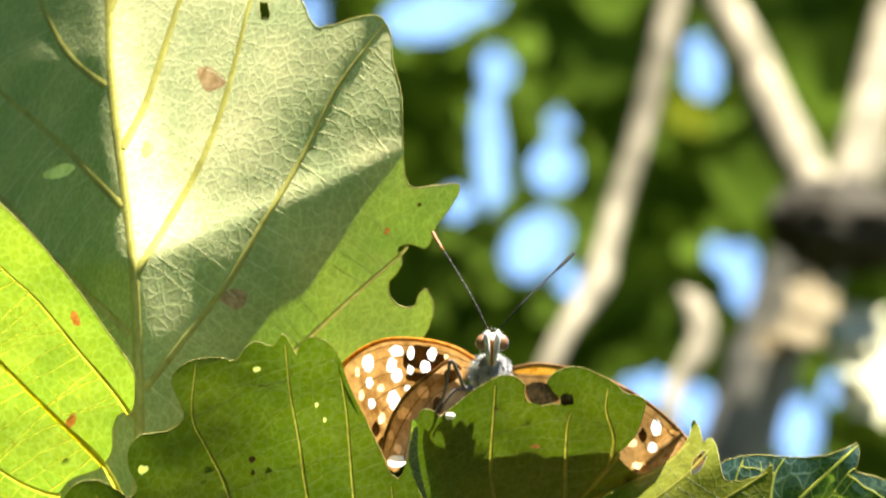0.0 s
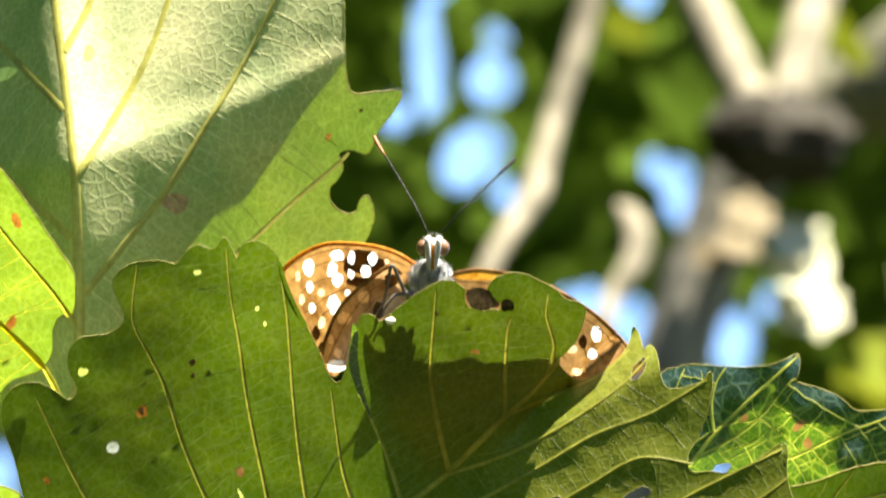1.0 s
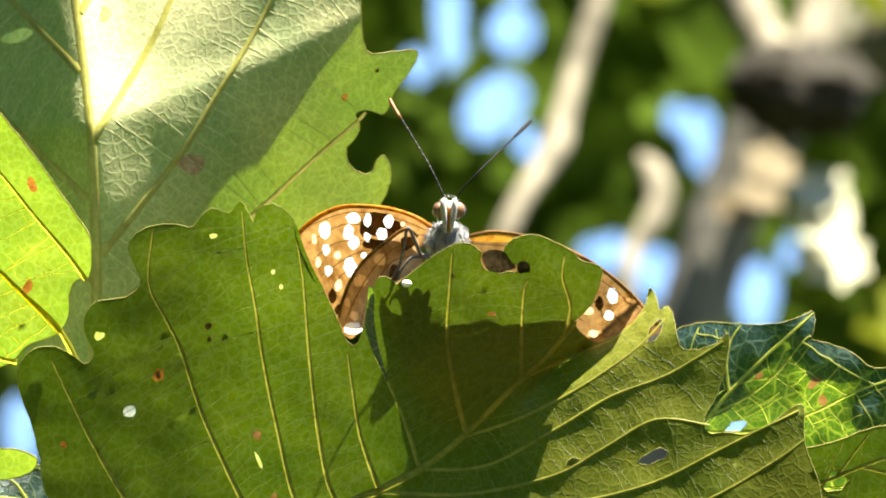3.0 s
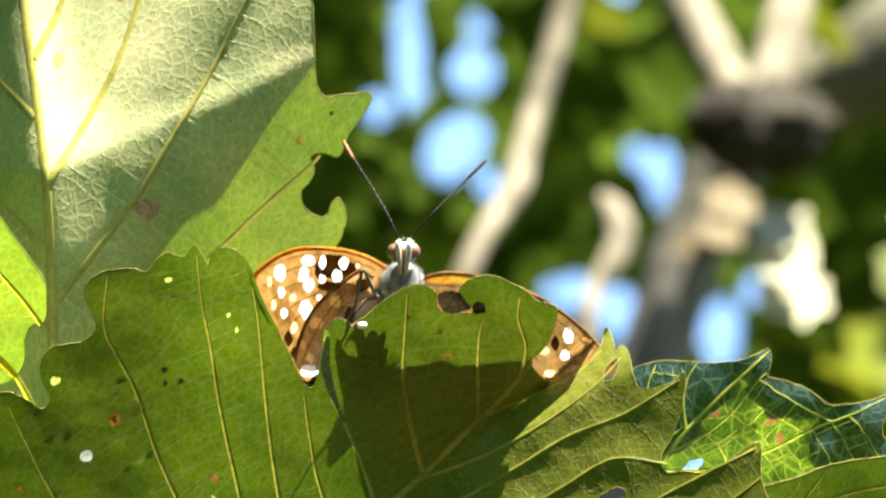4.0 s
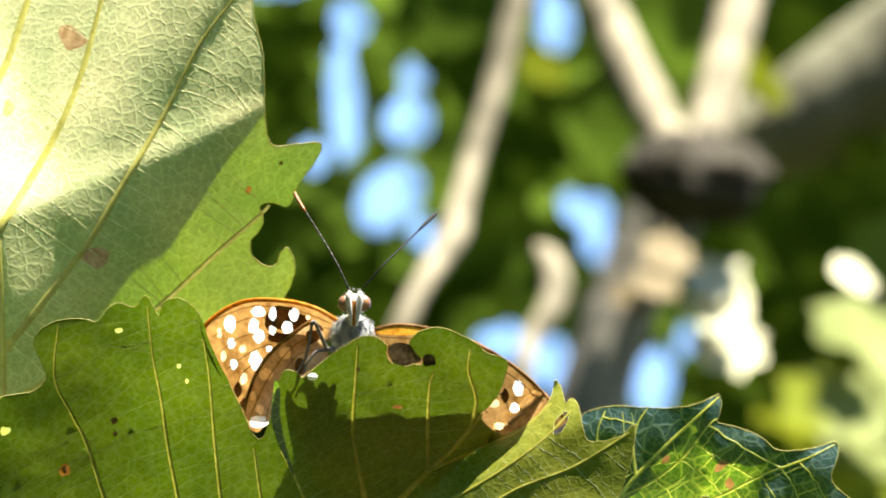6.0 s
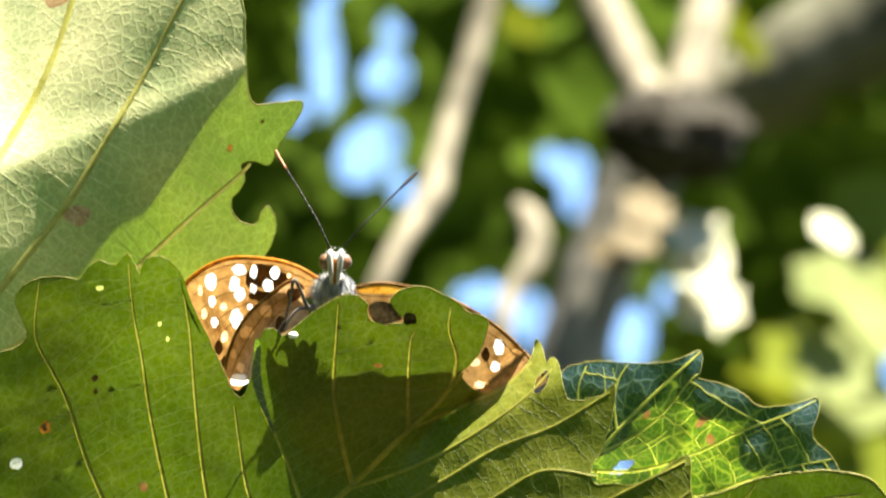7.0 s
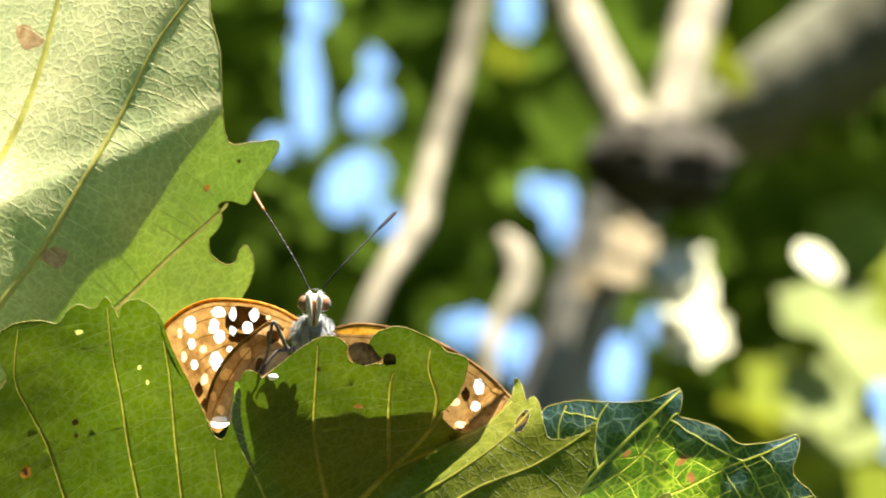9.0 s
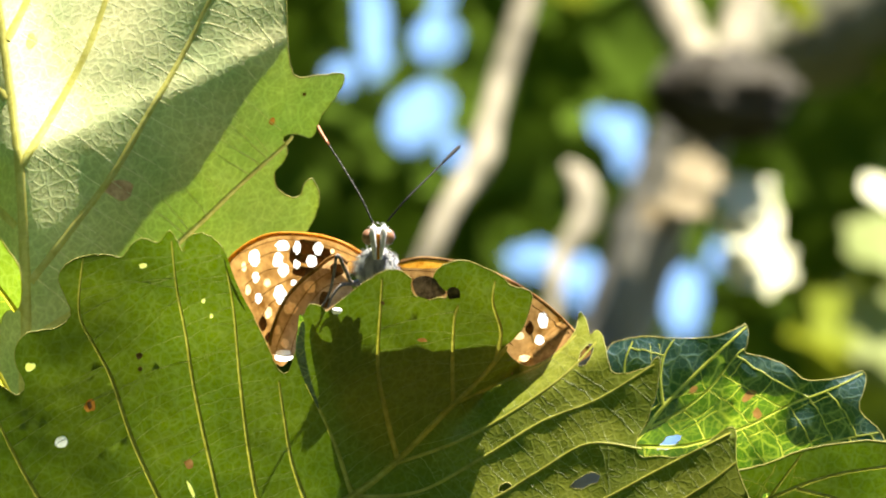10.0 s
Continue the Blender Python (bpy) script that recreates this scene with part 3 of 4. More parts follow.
def softmin(a, b, w):
    return -w * math.log(math.exp(-min(a / w, 200)) + math.exp(-min(b / w, 200)) + 1e-90)


def tall_depth(x, z):
    # the panel next to the midrib leans back into the sun
    mid = tall_mid(z)
    px = max(x, mid)
    steep = soft(-0.87 * (px + 36.0) + 0.49 * (z - 35.0), 2.2)
    low = soft(-0.39 * (px + 47.0) + 0.92 * (z - 19.2), 0.3)
    back = softmin(1.15 * steep, 0.85 * low, 1.0)
    # the outer panel catches a little of it above a shallow bend, and hangs away below
    lobe = 0.11 * soft(-0.394 * (x + 24.9) + 0.919 * (z - 27.0), 0.8)
    inner = softmin(lobe * 0.75, 0.5 * soft(-0.835 * (x + 33.6) + 0.55 * (z - 23.5), 0.5), 0.1)
    down = 0.85 * soft(0.72 * (x + 32.0) - 0.69 * (z - 14.9), 3.4)
    left = 2.15 * soft(mid - x, 0.5)
    return (5.0 + back + lobe - inner + down + left + 0.05 * (0.307 * x + 0.952 * z)
            + ripple(x, z, 9, 0.18, 11) + ripple(x, z, 2.8, 0.05, 5))


tall_outline = [(-28.3, 54.0), (-26.5, 50.5), (-24.3, 50.5), (-19.5, 51.8), (-17.0, 51.5), (-15.7, 49.3), (-15.5, 46.1), (-14.3, 41.3), (-14.0, 35.7), (-13.8, 30.9), (-12.8, 27.7), (-9.2, 27.9), (-6.0, 27.9), (-7.1, 25.0), (-9.2, 22.2), (-10.6, 19.1), (-13.0, 19.6), (-14.7, 19.0), (-14.1, 17.2), (-14.9, 15.4), (-15.9, 14.2), (-15.7, 12.2), (-14.3, 10.9), (-12.5, 10.8), (-11.7, 12.6), (-10.6, 13.2), (-9.7, 11.0), (-10.0, 8.6), (-11.4, 5.9), (-14.7, 2.6), (-21.1, -1.8), (-29.1, -4.9), (-38.7, -6.5), (-46.6, -11.3), (-51.1, -17.7)]
tall_outline += [(-55.4, -18.1), (-61.0, -14.5), (-67.4, -8.9), (-75.3, 3.0), (-82.5, 12.6), (-85.7, 27.7), (-80.1, 42.1), (-83.3, 58.8), (-76.1, 74.0), (-65.8, 85.9), (-55.4, 90.7), (-46.6, 85.9), (-35.5, 74.8), (-29.1, 64.4), (-31.1, 58.8)]
tall_midrib = [(-50.6, -28.9), (-51.4, -17.7), (-51.2, -9.7), (-51.2, -1.8), (-51.6, 9.4), (-52.2, 18.2), (-53.7, 30.1), (-55.2, 42.1), (-55.6, 54.0), (-56.0, 68.4), (-55.6, 89.1)]
tall_laterals = [
    [(-56.0, 68.4), (-50.6, 76.4), (-47.4, 85.1)],
    [(-55.6, 52.5), (-51.4, 60.4), (-44.2, 69.2), (-37.1, 74.8)],
    [(-53.5, 33.2), (-50.2, 39.7), (-47.0, 49.3), (-44.2, 57.2), (-38.7, 66.0), (-30.7, 65.2)],
    [(-51.6, 15.6), (-47.4, 22.2), (-42.6, 30.9), (-39.5, 38.9), (-37.1, 47.7), (-35.5, 54.0), (-33.1, 58.8)],
    [(-50.5, -1.0), (-44.2, 7.0), (-38.7, 14.2), (-33.9, 22.2), (-28.3, 31.7), (-23.5, 41.3), (-19.5, 46.9), (-16.5, 50.7)],
    [(-51.2, -9.7), (-44.2, -5.3), (-36.3, -1.0), (-27.9, 5.8), (-21.1, 12.2), (-14.7, 17.8), (-13.3, 19.3)],
    [(-56.0, 41.9), (-61.0, 46.1), (-64.2, 51.7), (-65.6, 56.4), (-68.2, 70.0)],
    [(-53.7, 24.9), (-60.2, 31.7), (-65.8, 36.9), (-70.6, 40.9), (-80.1, 49.3)],
    [(-52.5, 6.9), (-59.4, 13.4), (-65.8, 20.2), (-70.6, 26.1), (-82.5, 34.1)],
    [(-51.4, -4.9), (-57.8, -1.0), (-64.2, 6.2), (-76.9, 11.0)],
]
TALL_HOLE = blob(*(-33.56, 52.61), 0.8, 1.35, random.Random(8), 10, 0.2, 0.3)
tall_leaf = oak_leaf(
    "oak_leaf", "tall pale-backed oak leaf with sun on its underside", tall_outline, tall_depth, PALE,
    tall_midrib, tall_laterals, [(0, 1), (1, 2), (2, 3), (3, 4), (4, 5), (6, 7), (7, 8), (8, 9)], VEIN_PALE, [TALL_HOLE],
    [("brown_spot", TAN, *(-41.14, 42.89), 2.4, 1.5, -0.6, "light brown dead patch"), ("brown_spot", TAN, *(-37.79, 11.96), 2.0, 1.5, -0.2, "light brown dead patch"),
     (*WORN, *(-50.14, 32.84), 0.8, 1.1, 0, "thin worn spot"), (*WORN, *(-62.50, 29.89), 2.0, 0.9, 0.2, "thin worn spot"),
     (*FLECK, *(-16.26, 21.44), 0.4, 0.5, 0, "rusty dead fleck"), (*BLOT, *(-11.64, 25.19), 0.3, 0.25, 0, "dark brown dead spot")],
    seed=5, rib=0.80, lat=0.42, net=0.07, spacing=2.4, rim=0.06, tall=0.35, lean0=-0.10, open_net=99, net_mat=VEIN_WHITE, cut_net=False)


# ---- the bright leaf at its foot ----
def bright_depth(x, z):
    return -16.0 - 0.30 * (x + 60) - 0.42 * (z + 5) + ripple(x, z, 8, 0.6, 21) + ripple(x, z, 2.6, 0.1, 9)


bright_outline = [(-84.1, 34.1), (-75.3, 28.5), (-70.6, 24.7), (-65.8, 19.8), (-60.2, 13.0), (-55.4, 6.2), (-52.4, 1.8), (-52.1, -1.8), (-52.5, -4.0), (-54.2, -4.5), (-55.2, -6.5), (-55.4, -9.7), (-57.0, -12.1), (-61.0, -13.7), (-63.4, -16.1), (-67.4, -18.1), (-72.9, -22.5), (-67.4, -27.7), (-62.6, -28.4), (-59.7, -29.7), (-60.8, -31.7), (-65.8, -32.8), (-81.7, -33.6), (-89.7, -25.7), (-91.3, -9.7), (-94.5, 6.2), (-91.3, 23.8)]
bright_midrib = [(-51.4, -22.5), (-56.2, -12.1), (-62.6, -5.7), (-70.6, 2.2), (-80.1, 12.6), (-90.5, 22.2)]
bright_laterals = [
    [(-52.9, -4.5), (-55.4, -1.0), (-60.2, 4.6), (-65.8, 11.4), (-70.6, 15.8), (-77.7, 23.0)],
    [(-56.6, -11.8), (-61.8, -6.5), (-66.2, -2.2), (-70.6, 2.2), (-80.1, 9.4), (-86.5, 15.8)],
    [(-62.6, -16.1), (-65.8, -15.3), (-70.6, -12.8), (-78.5, -6.5), (-88.1, 1.4)],
    [(-69.0, -17.7), (-75.3, -16.9), (-83.3, -11.3), (-89.7, -4.9)],
]
bright_leaf = oak_leaf(
    "oak_leaf", "bright yellow-green oak leaf with the sun shining through it", bright_outline, bright_depth, LIME,
    bright_midrib, bright_laterals, [(0, 1), (1, 2), (2, 3)], VEIN_LIME, [],
    [(*FLECK, *(-60.51, 8.85), 0.6, 1.2, 0.2, "rusty dead fleck"), (*FLECK, *(-61.14, -5.50), 0.6, 1.1, -0.5, "rusty dead fleck")],
    seed=8, rib=0.4, lat=0.26, net=0.06, spacing=2.2)


# ---- the glossy leaf that nods behind ----
def glossy_depth(x, z):
    # the fold follows the midrib, then drops to the next lobe
    s = 1 / (1 + math.exp(-max(min((x - 48.3) / 0.5, 40), -40)))
    e = z - ((0.84 * (x - 37.8) - 19.3) * (1 - s) + (-16.6 - 0.30 * (x - 48.3)) * s)
    outer = 1 / (1 + math.exp(-max(min((x - 54.0) / 1.6, 40), -40)))
    return 9.0 + 0.15 * soft(e, 0.8) + (0.45 - 0.36 * outer) * soft(-e, 0.8) + ripple(x, z, 6, 1.2, 31) + ripple(x, z, 2.5, 0.16, 12)


glossy_outline = [(29.2, -15.9), (30.0, -11.9), (32.0, -10.5), (35.6, -10.0), (40.3, -10.3), (45.1, -10.1), (48.7, -8.8), (49.6, -8.4), (50.0, -9.6), (49.7, -11.5), (49.5, -12.4), (52.3, -13.1), (55.5, -14.4), (57.9, -16.3), (60.7, -16.3), (63.5, -15.9), (66.0, -15.1), (66.5, -16.7), (65.5, -19.9), (66.3, -21.6), (68.2, -23.4), (69.8, -27.0), (69.0, -31.8), (61.9, -33.4), (50.7, -35.0), (41.1, -34.2), (33.2, -30.2), (29.2, -23.8)]
glossy_midrib = [(30.0, -27.8), (34.4, -24.2), (37.9, -19.9), (42.7, -15.1), (47.5, -10.7), (49.7, -8.7)]
glossy_laterals = [
    [(34.4, -24.2), (33.2, -19.9), (32.4, -14.3), (33.6, -10.7)],
    [(37.9, -19.9), (37.5, -15.9), (38.1, -12.7), (39.5, -10.4)],
    [(35.6, -23.0), (40.3, -20.6), (44.3, -17.5), (48.3, -12.7), (49.4, -11.9)],
    [(33.2, -25.4), (41.1, -25.4), (49.1, -23.0), (55.5, -19.9), (61.9, -17.5), (66.0, -15.5)],
    [(31.6, -26.6), (41.1, -29.4), (50.7, -28.6), (60.3, -25.4), (68.2, -23.8)],
    [(30.4, -27.4), (37.1, -31.8), (49.1, -33.4), (61.9, -32.2)],
]
HOLE_E = blob(*(38.74, -24.95), 1.9, 0.85, random.Random(9), 12, 0.2, 0.5)
glossy_leaf = oak_leaf(
    "oak_leaf", "dark glossy oak leaf showing its upper side", glossy_outline, glossy_depth, TOPSIDE,
    glossy_midrib, glossy_laterals, [(0, 1), (2, 3), (3, 4), (4, 5)], VEIN_SOFT, [HOLE_E],
    [("rust_fleck", BUFF, *(42.09, -17.62), 0.8, 0.5, 0.9, "tan dead fleck"), ("rust_fleck", BUFF, *(49.90, -18.42), 1.2, 0.6, 0.7, "tan dead fleck"),
     ("rust_fleck", BUFF, *(51.10, -21.05), 0.6, 0.8, 0, "tan dead fleck")],
    seed=12, rib=0.30, lat=0.20, net=0.10, spacing=3.4, rim=0.055)


# ---- low leaves at the sides ----
def low_depth(x, z):
    return -9.0 - 0.25 * (z + 30) + 0.1 * (x - 55) + ripple(x, z, 8, 0.6, 41)


low_outline = [(40.3, -28.6), (48.8, -27.7), (53.1, -26.7), (57.1, -25.2), (61.9, -24.2), (68.2, -23.7), (74.6, -25.4), (77.8, -32.6), (73.0, -41.4), (61.9, -45.4), (49.1, -45.4), (39.5, -39.0)]
low_leaf = oak_leaf(
    "oak_leaf", "low green oak leaf with an insect hole", low_outline, low_depth, GREEN,
    [(37.1, -43.0), (44.3, -35.8), (53.1, -31.8), (61.9, -28.6), (73.0, -27.0)],
    [[(44.3, -35.8), (45.9, -31.8), (48.8, -28.2)], [(53.1, -31.8), (55.5, -28.6), (57.9, -25.4)], [(49.1, -34.0), (58.7, -36.6), (65.1, -41.4)], [(57.1, -30.4), (65.1, -32.6), (74.6, -36.6)]],
    [(0, 1), (2, 3)], VEIN, [blob(*(53.09, -32.45), 1.8, 1.3, random.Random(14), 12, 0.3, 0.5)], [], seed=15, rib=0.35, lat=0.22, net=0.06)


def corner_depth(x, z):
    return 2.0 + 0.2 * (z + 30) + ripple(x, z, 7, 0.6, 51)


corner_leaf = oak_leaf(
    "oak_leaf", "small dull green oak leaf low on the twig", [(-72.1, -35.0), (-65.7, -32.6), (-60.9, -30.9), (-57.6, -30.7), (-55.8, -32.6), (-55.5, -34.5), (-52.1, -34.4), (-49.7, -35.8), (-50.5, -41.4), (-57.7, -44.6), (-67.3, -44.6), (-73.7, -40.6)], corner_depth, TOPSIDE,
    [(-51.3, -44.6), (-56.1, -39.0), (-60.9, -35.8), (-67.3, -35.0)], [[(-56.1, -39.0), (-56.9, -35.0), (-57.4, -31.4)], [(-60.9, -35.8), (-62.5, -33.4), (-64.1, -32.3)]], [(0, 1)], VEIN_SOFT, [], [], seed=18, rib=0.3, lat=0.2, net=0.06)


# ---- the twig that bears the leaves, below the view ----
twig = thing("oak_twig", (-35, -2, -52), "grey-brown oak twig that bears the leaves", "twig")
twig_path = smooth_line([(-90, 6, -70), (-60, 2, -56), (-35, -2, -50), (0, -4, -49), (40, 0, -54), (90, 10, -66), (150, 200, -130), (36, 900, -190)], 8)
part("stem", *tube(twig_path, [2.3 - 0.02 * i for i in range(len(twig_path))], 12), TWIGBARK, twig)


# ---- butterfly ----
BASE = (-2.0, -15.0, 1.5)
butterfly = thing("butterfly", BASE, "brown butterfly with cream-spotted wings perched behind a folded leaf", "butterfly")
rng_b = random.Random(77)


def ball(c, r, rough=0.0, rows=14, cols=20, rng=rng_b):
    verts, faces = [], []
    for i in range(rows + 1):
        a = math.pi * i / rows
        for j in range(cols):
            b = 2 * math.pi * j / cols
            d = Vector((math.sin(a) * math.cos(b), math.sin(a) * math.sin(b), math.cos(a)))
            k = 1 + rough * noise.noise(d * 3.5 + Vector(c))
            verts.append((c[0] + d.x * r[0] * k, c[1] + d.y * r[1] * k, c[2] + d.z * r[2] * k))
    for i in range(rows):
        for j in range(cols):
            k = (j + 1) % cols
            faces.append((i * cols + j, (i + 1) * cols + j, (i + 1) * cols + k, i * cols + k))
    return verts, faces


def hairs(c, r, count, long, thick, rng, down=0.4):
    bits = []
    for _ in range(count):
        w, h = rng.uniform(0, 2 * math.pi), rng.uniform(-0.15, 0.95)
        q = math.sqrt(1 - h * h)
        d = Vector((q * math.cos(w), -abs(q * math.sin(w)), h))
        p = Vector((c[0] + d.x * r[0], c[1] + d.y * r[1], c[2] + d.z * r[2])) * 1.0
        e = (d + Vector((rng.uniform(-0.4, 0.4), rng.uniform(-0.4, 0.2), -down + rng.uniform(-0.4, 0.4)))).normalized() * long * rng.uniform(0.6, 1.3)
        bits.append(tube([tuple(p), tuple(p + e * 0.5), tuple(p + e + Vector((0, 0, -0.15 * long)))], [thick, thick * 0.7, thick * 0.2], 3, 1, False))
    return joined(bits)


def rest_plane(x, z):
    """The plane of the leaf's back on which the butterfly sits."""
    return -6.0 + 0.56 * (0.654 * (x - FOLD_AT[0]) - 0.757 * (z - FOLD_AT[1]))


def at(p, y):
    return spread(p[0], p[1], rest_plane(*p) + 12.7 + y)


head = part("head", *ball(at((-1.75, 5.50), -7.1), (1.45, 1.2, 1.45), 0.12), FUR, butterfly, "grey furry head")
for p in ((-3.11, 5.58), (-0.32, 5.58)):
    part("eye", *ball(at(p, -7.6), (0.95, 0.95, 1.15)), EYE, head, "brown rounded compound eye")
for p, q, r, lean in (((-2.55, 6.62), (-2.15, 7.10), (-2.23, 2.47), -0.1), ((-0.88, 6.62), (-1.12, 7.10), (-1.43, 2.47), 0.1)):
    path = smooth_line([at(q, -7.9), at(p, -8.5), at(((p[0] + r[0]) / 2, (p[1] + r[1]) / 2), -9.1), at(r, -9.4)], 5)
    n = len(path)
    part("palp", *tube(path, [0.16 + 0.27 * math.sin(math.pi * (i + 1) / (n + 1)) for i in range(n)], 8), FUR_PALE, head, "white furry palp")
part("tongue", *tube(smooth_line([at((-1.75, 5.98), -8.5), at((-1.75, 4.23), -9.0), at((-1.75, 2.47), -9.4)], 5), [0.22] * 11, 8), ORANGE, head, "orange coiled tongue between the palps")
part("fringe", *hairs(at((-1.75, 6.62), -7.3), (1.2, 1.0, 1.0), 50, 0.45, 0.04, random.Random(4), -0.2), FUR_WHITE, head, kind="stuff")
thorax = part("thorax", *ball(at((-2.0, 0.7), -7.2), (2.9, 1.5, 3.5), 0.10), FUR, butterfly, "grey-white furry thorax")
part("fur", *hairs(at((-2.0, 0.7), -7.2), (2.9, 1.5, 3.3), 560, 0.8, 0.05, random.Random(9), 0.35), FUR, thorax, kind="stuff")
part("abdomen", *ball(at((-1.51, -4.70), -1.5), (1.9, 1.9, 7.5), 0.05), FUR, butterfly, "grey-brown abdomen")


def feeler(pts, mat_tip, tip_len):
    path = smooth_line(pts, 10)
    n = len(path)
    stem = part("antenna", *tube(path, [0.115 * (1 + 0.16 * (i % 2)) for i in range(n)], 6), HORN, butterfly, "thin dark feeler")
    k = n - tip_len
    part("club", *tube(path[k:], [0.17 + 0.10 * math.sin(math.pi * i / (n - k)) for i in range(n - k)], 8), mat_tip, stem, "thicker feeler tip")
    rings = []
    for i in range(3, k, 2):
        a, b = Vector(path[i]), Vector(path[i + 1])
        rings.append(tube([tuple(a), tuple(a + (b - a) * 0.25)], 0.135, 6))
    if mat_tip == HORN_TIP:
        part("ring_band", *joined(rings), LEGSKIN, stem, kind="stuff")


feeler([at((-2.47, 7.57), -4.2), spread(*(-4.15, 11.24), -12.5), spread(*(-6.70, 15.62), -8.0), spread(*(-9.57, 20.17), -4.0), spread(*(-10.12, 21.29), -3.2)], HORN_TIP, 15)
feeler([at((-0.48, 7.73), -4.2), spread(*(2.47, 11.08), -13.0), spread(*(6.22, 14.75), -9.0), spread(*(9.89, 18.34), -5.0)], HORN, 8)


def leg(pts, r):
    path = smooth_line(pts, 5)
    n = len(path)
    part("leg", *tube(path, [r * (1.1 - 0.6 * i / n) for i in range(n)], 7), LEGSKIN, butterfly, "jointed grey leg")


leg([at((-4.6, -0.6), -10.2), at((-5.6, -0.7), -10.6), at((-6.4, 1.0), -11.0), at((-7.5, 3.1), -11.3), at((-8.0, 0.8), -11.4), at((-8.5, -1.7), -11.5), at((-9.3, -3.4), -11.6), at((-9.9, -4.4), -11.7)], 0.30)
leg([at((-4.2, -1.2), -10.2), at((-5.9, -1.0), -10.8), at((-7.2, -1.3), -11.2), at((-8.4, -2.9), -11.5), at((-8.9, -4.3), -11.7)], 0.27)
leg([at((0.48, 0.08), -5.0), at((1.0, 2.0), -6.5), at((-0.2, 3.6), -7.0)], 0.30)


def wing(name, label, outline, depth, mat, edge_pts, edge_r, edge_mat, veins, spots, vein_mat=None):
    edge = smooth_line(outline, 5, True)
    rng = random.Random(len(spots) + len(name))
    windows = [(n, m, blob(*c, rx, rz, rng, 14, 0.14)) for n, m, c, rx, rz in spots]
    cuts = [[(x, z) for x, z in loop] for n, m, loop in windows if m != WING_DARK]
    w = part(name, *sheet(edge, [], 0.9, depth, cuts), mat, butterfly, label)
    part("wing_edge", *tube([spread(x, z, depth(x, z)) for x, z in smooth_line(edge_pts, 6)], edge_r, 6, 0.6), edge_mat, w, "stout orange front edge of the wing")
    for v in veins:
        part("wing_vein", *tube([spread(x, z, depth(x, z) - 0.05) for x, z in smooth_line(v, 5)], 0.06, 5), vein_mat or BUFF, w)
    for sname, smat, loop in windows:
        dark = smat == WING_DARK
        inner = [c for c in cuts if dark and inside(loop, np.array([c[0][0], c[5][0], c[10][0]]), np.array([c[0][1], c[5][1], c[10][1]])).any()]
        part(sname, *sheet(smooth_line(loop, 3, True), [], 0.5, lambda x, z: depth(x, z) - (0.07 if dark else 0.02), inner), smat, w)
    return w


def left_wing_depth(x, z):
    return rest_plane(x, z) + 13.0 + 1.2 * soft(-5.5 - x, 1.2) + ripple(x, z, 5, 0.25, 71)


CS, DS, TS = ("cream_spot", CREAM), ("dark_bar", WING_DARK), ("orange_spot", TAWNY)
wing("forewing", "brown translucent forewing with cream spots",
     [(-3.9, 3.3), (-6.7, 4.9), (-9.9, 5.8), (-13.5, 6.3), (-16.7, 6.1), (-19.5, 5.2), (-21.8, 3.6), (-23.1, 2.1), (-21.8, -1.1), (-19.9, -5.1), (-17.9, -9.5), (-16.4, -12.0), (-15.0, -12.4), (-13.4, -9.4), (-11.5, -4.5), (-9.0, -1.5), (-6.0, 0.4), (-3.0, 0.9)],
     left_wing_depth, WING, [(-3.9, 3.1), (-6.7, 4.7), (-9.9, 5.7), (-13.5, 6.1), (-16.7, 6.0), (-19.5, 5.0), (-21.8, 3.4), (-22.9, 2.2)], 0.30, ORANGE,
     [[(-4.5, 2.6), (-9.9, 4.6), (-16.0, 5.2), (-21.2, 3.4)], [(-4.5, 1.9), (-10.7, 3.0), (-16.6, 3.5), (-21.4, 1.0)], [(-7.0, 1.5), (-12.7, 1.3), (-17.4, 1.0), (-20.6, -1.2)], [(-10.0, 0.2), (-15.0, -0.6), (-19.6, -3.6)], [(-13.0, -2.4), (-16.6, -3.4), (-18.6, -6.2)]],
     [(*DS, (-11.8, 3.6), 2.0, 1.7), (*DS, (-9.5, 2.7), 1.7, 1.5), (*DS, (-12.7, 0.8), 1.3, 0.8), (*DS, (-10.9, 0.6), 1.4, 0.8), (*DS, (-13.4, 3.0), 1.0, 1.3),
      (*DS, (-18.1, -6.6), 0.6, 1.0), (*DS, (-17.3, -8.6), 0.5, 0.8),
      (*CS, (-19.2, 2.7), 0.75, 1.15), (*CS, (-15.2, 4.5), 1.0, 0.75), (*CS, (-15.9, 2.4), 0.75, 1.05), (*CS, (-13.2, 4.1), 0.5, 1.0),
      (*CS, (-13.2, 1.9), 0.5, 0.8), (*CS, (-15.1, 1.0), 0.85, 1.0), (*CS, (-15.6, -2.5), 0.9, 1.3), (*CS, (-19.0, 0.0), 0.5, 0.75),
      (*CS, (-18.7, -3.0), 0.5, 0.75), (*TS, (-20.1, -1.8), 0.4, 0.7), (*CS, (-13.7, -0.8), 0.4, 0.45), (*CS, (-10.2, 4.0), 0.7, 0.85),
      (*CS, (-11.1, 2.2), 0.75, 0.95), (*TS, (-8.2, 3.6), 0.3, 0.4), (*TS, (-17.3, -5.0), 0.5, 0.85), (*TS, (-20.7, 1.5), 0.35, 0.7), (*TS, (-17.4, -0.8), 0.5, 0.6),
      (*CS, (-15.2, -11.3), 1.3, 0.6)])


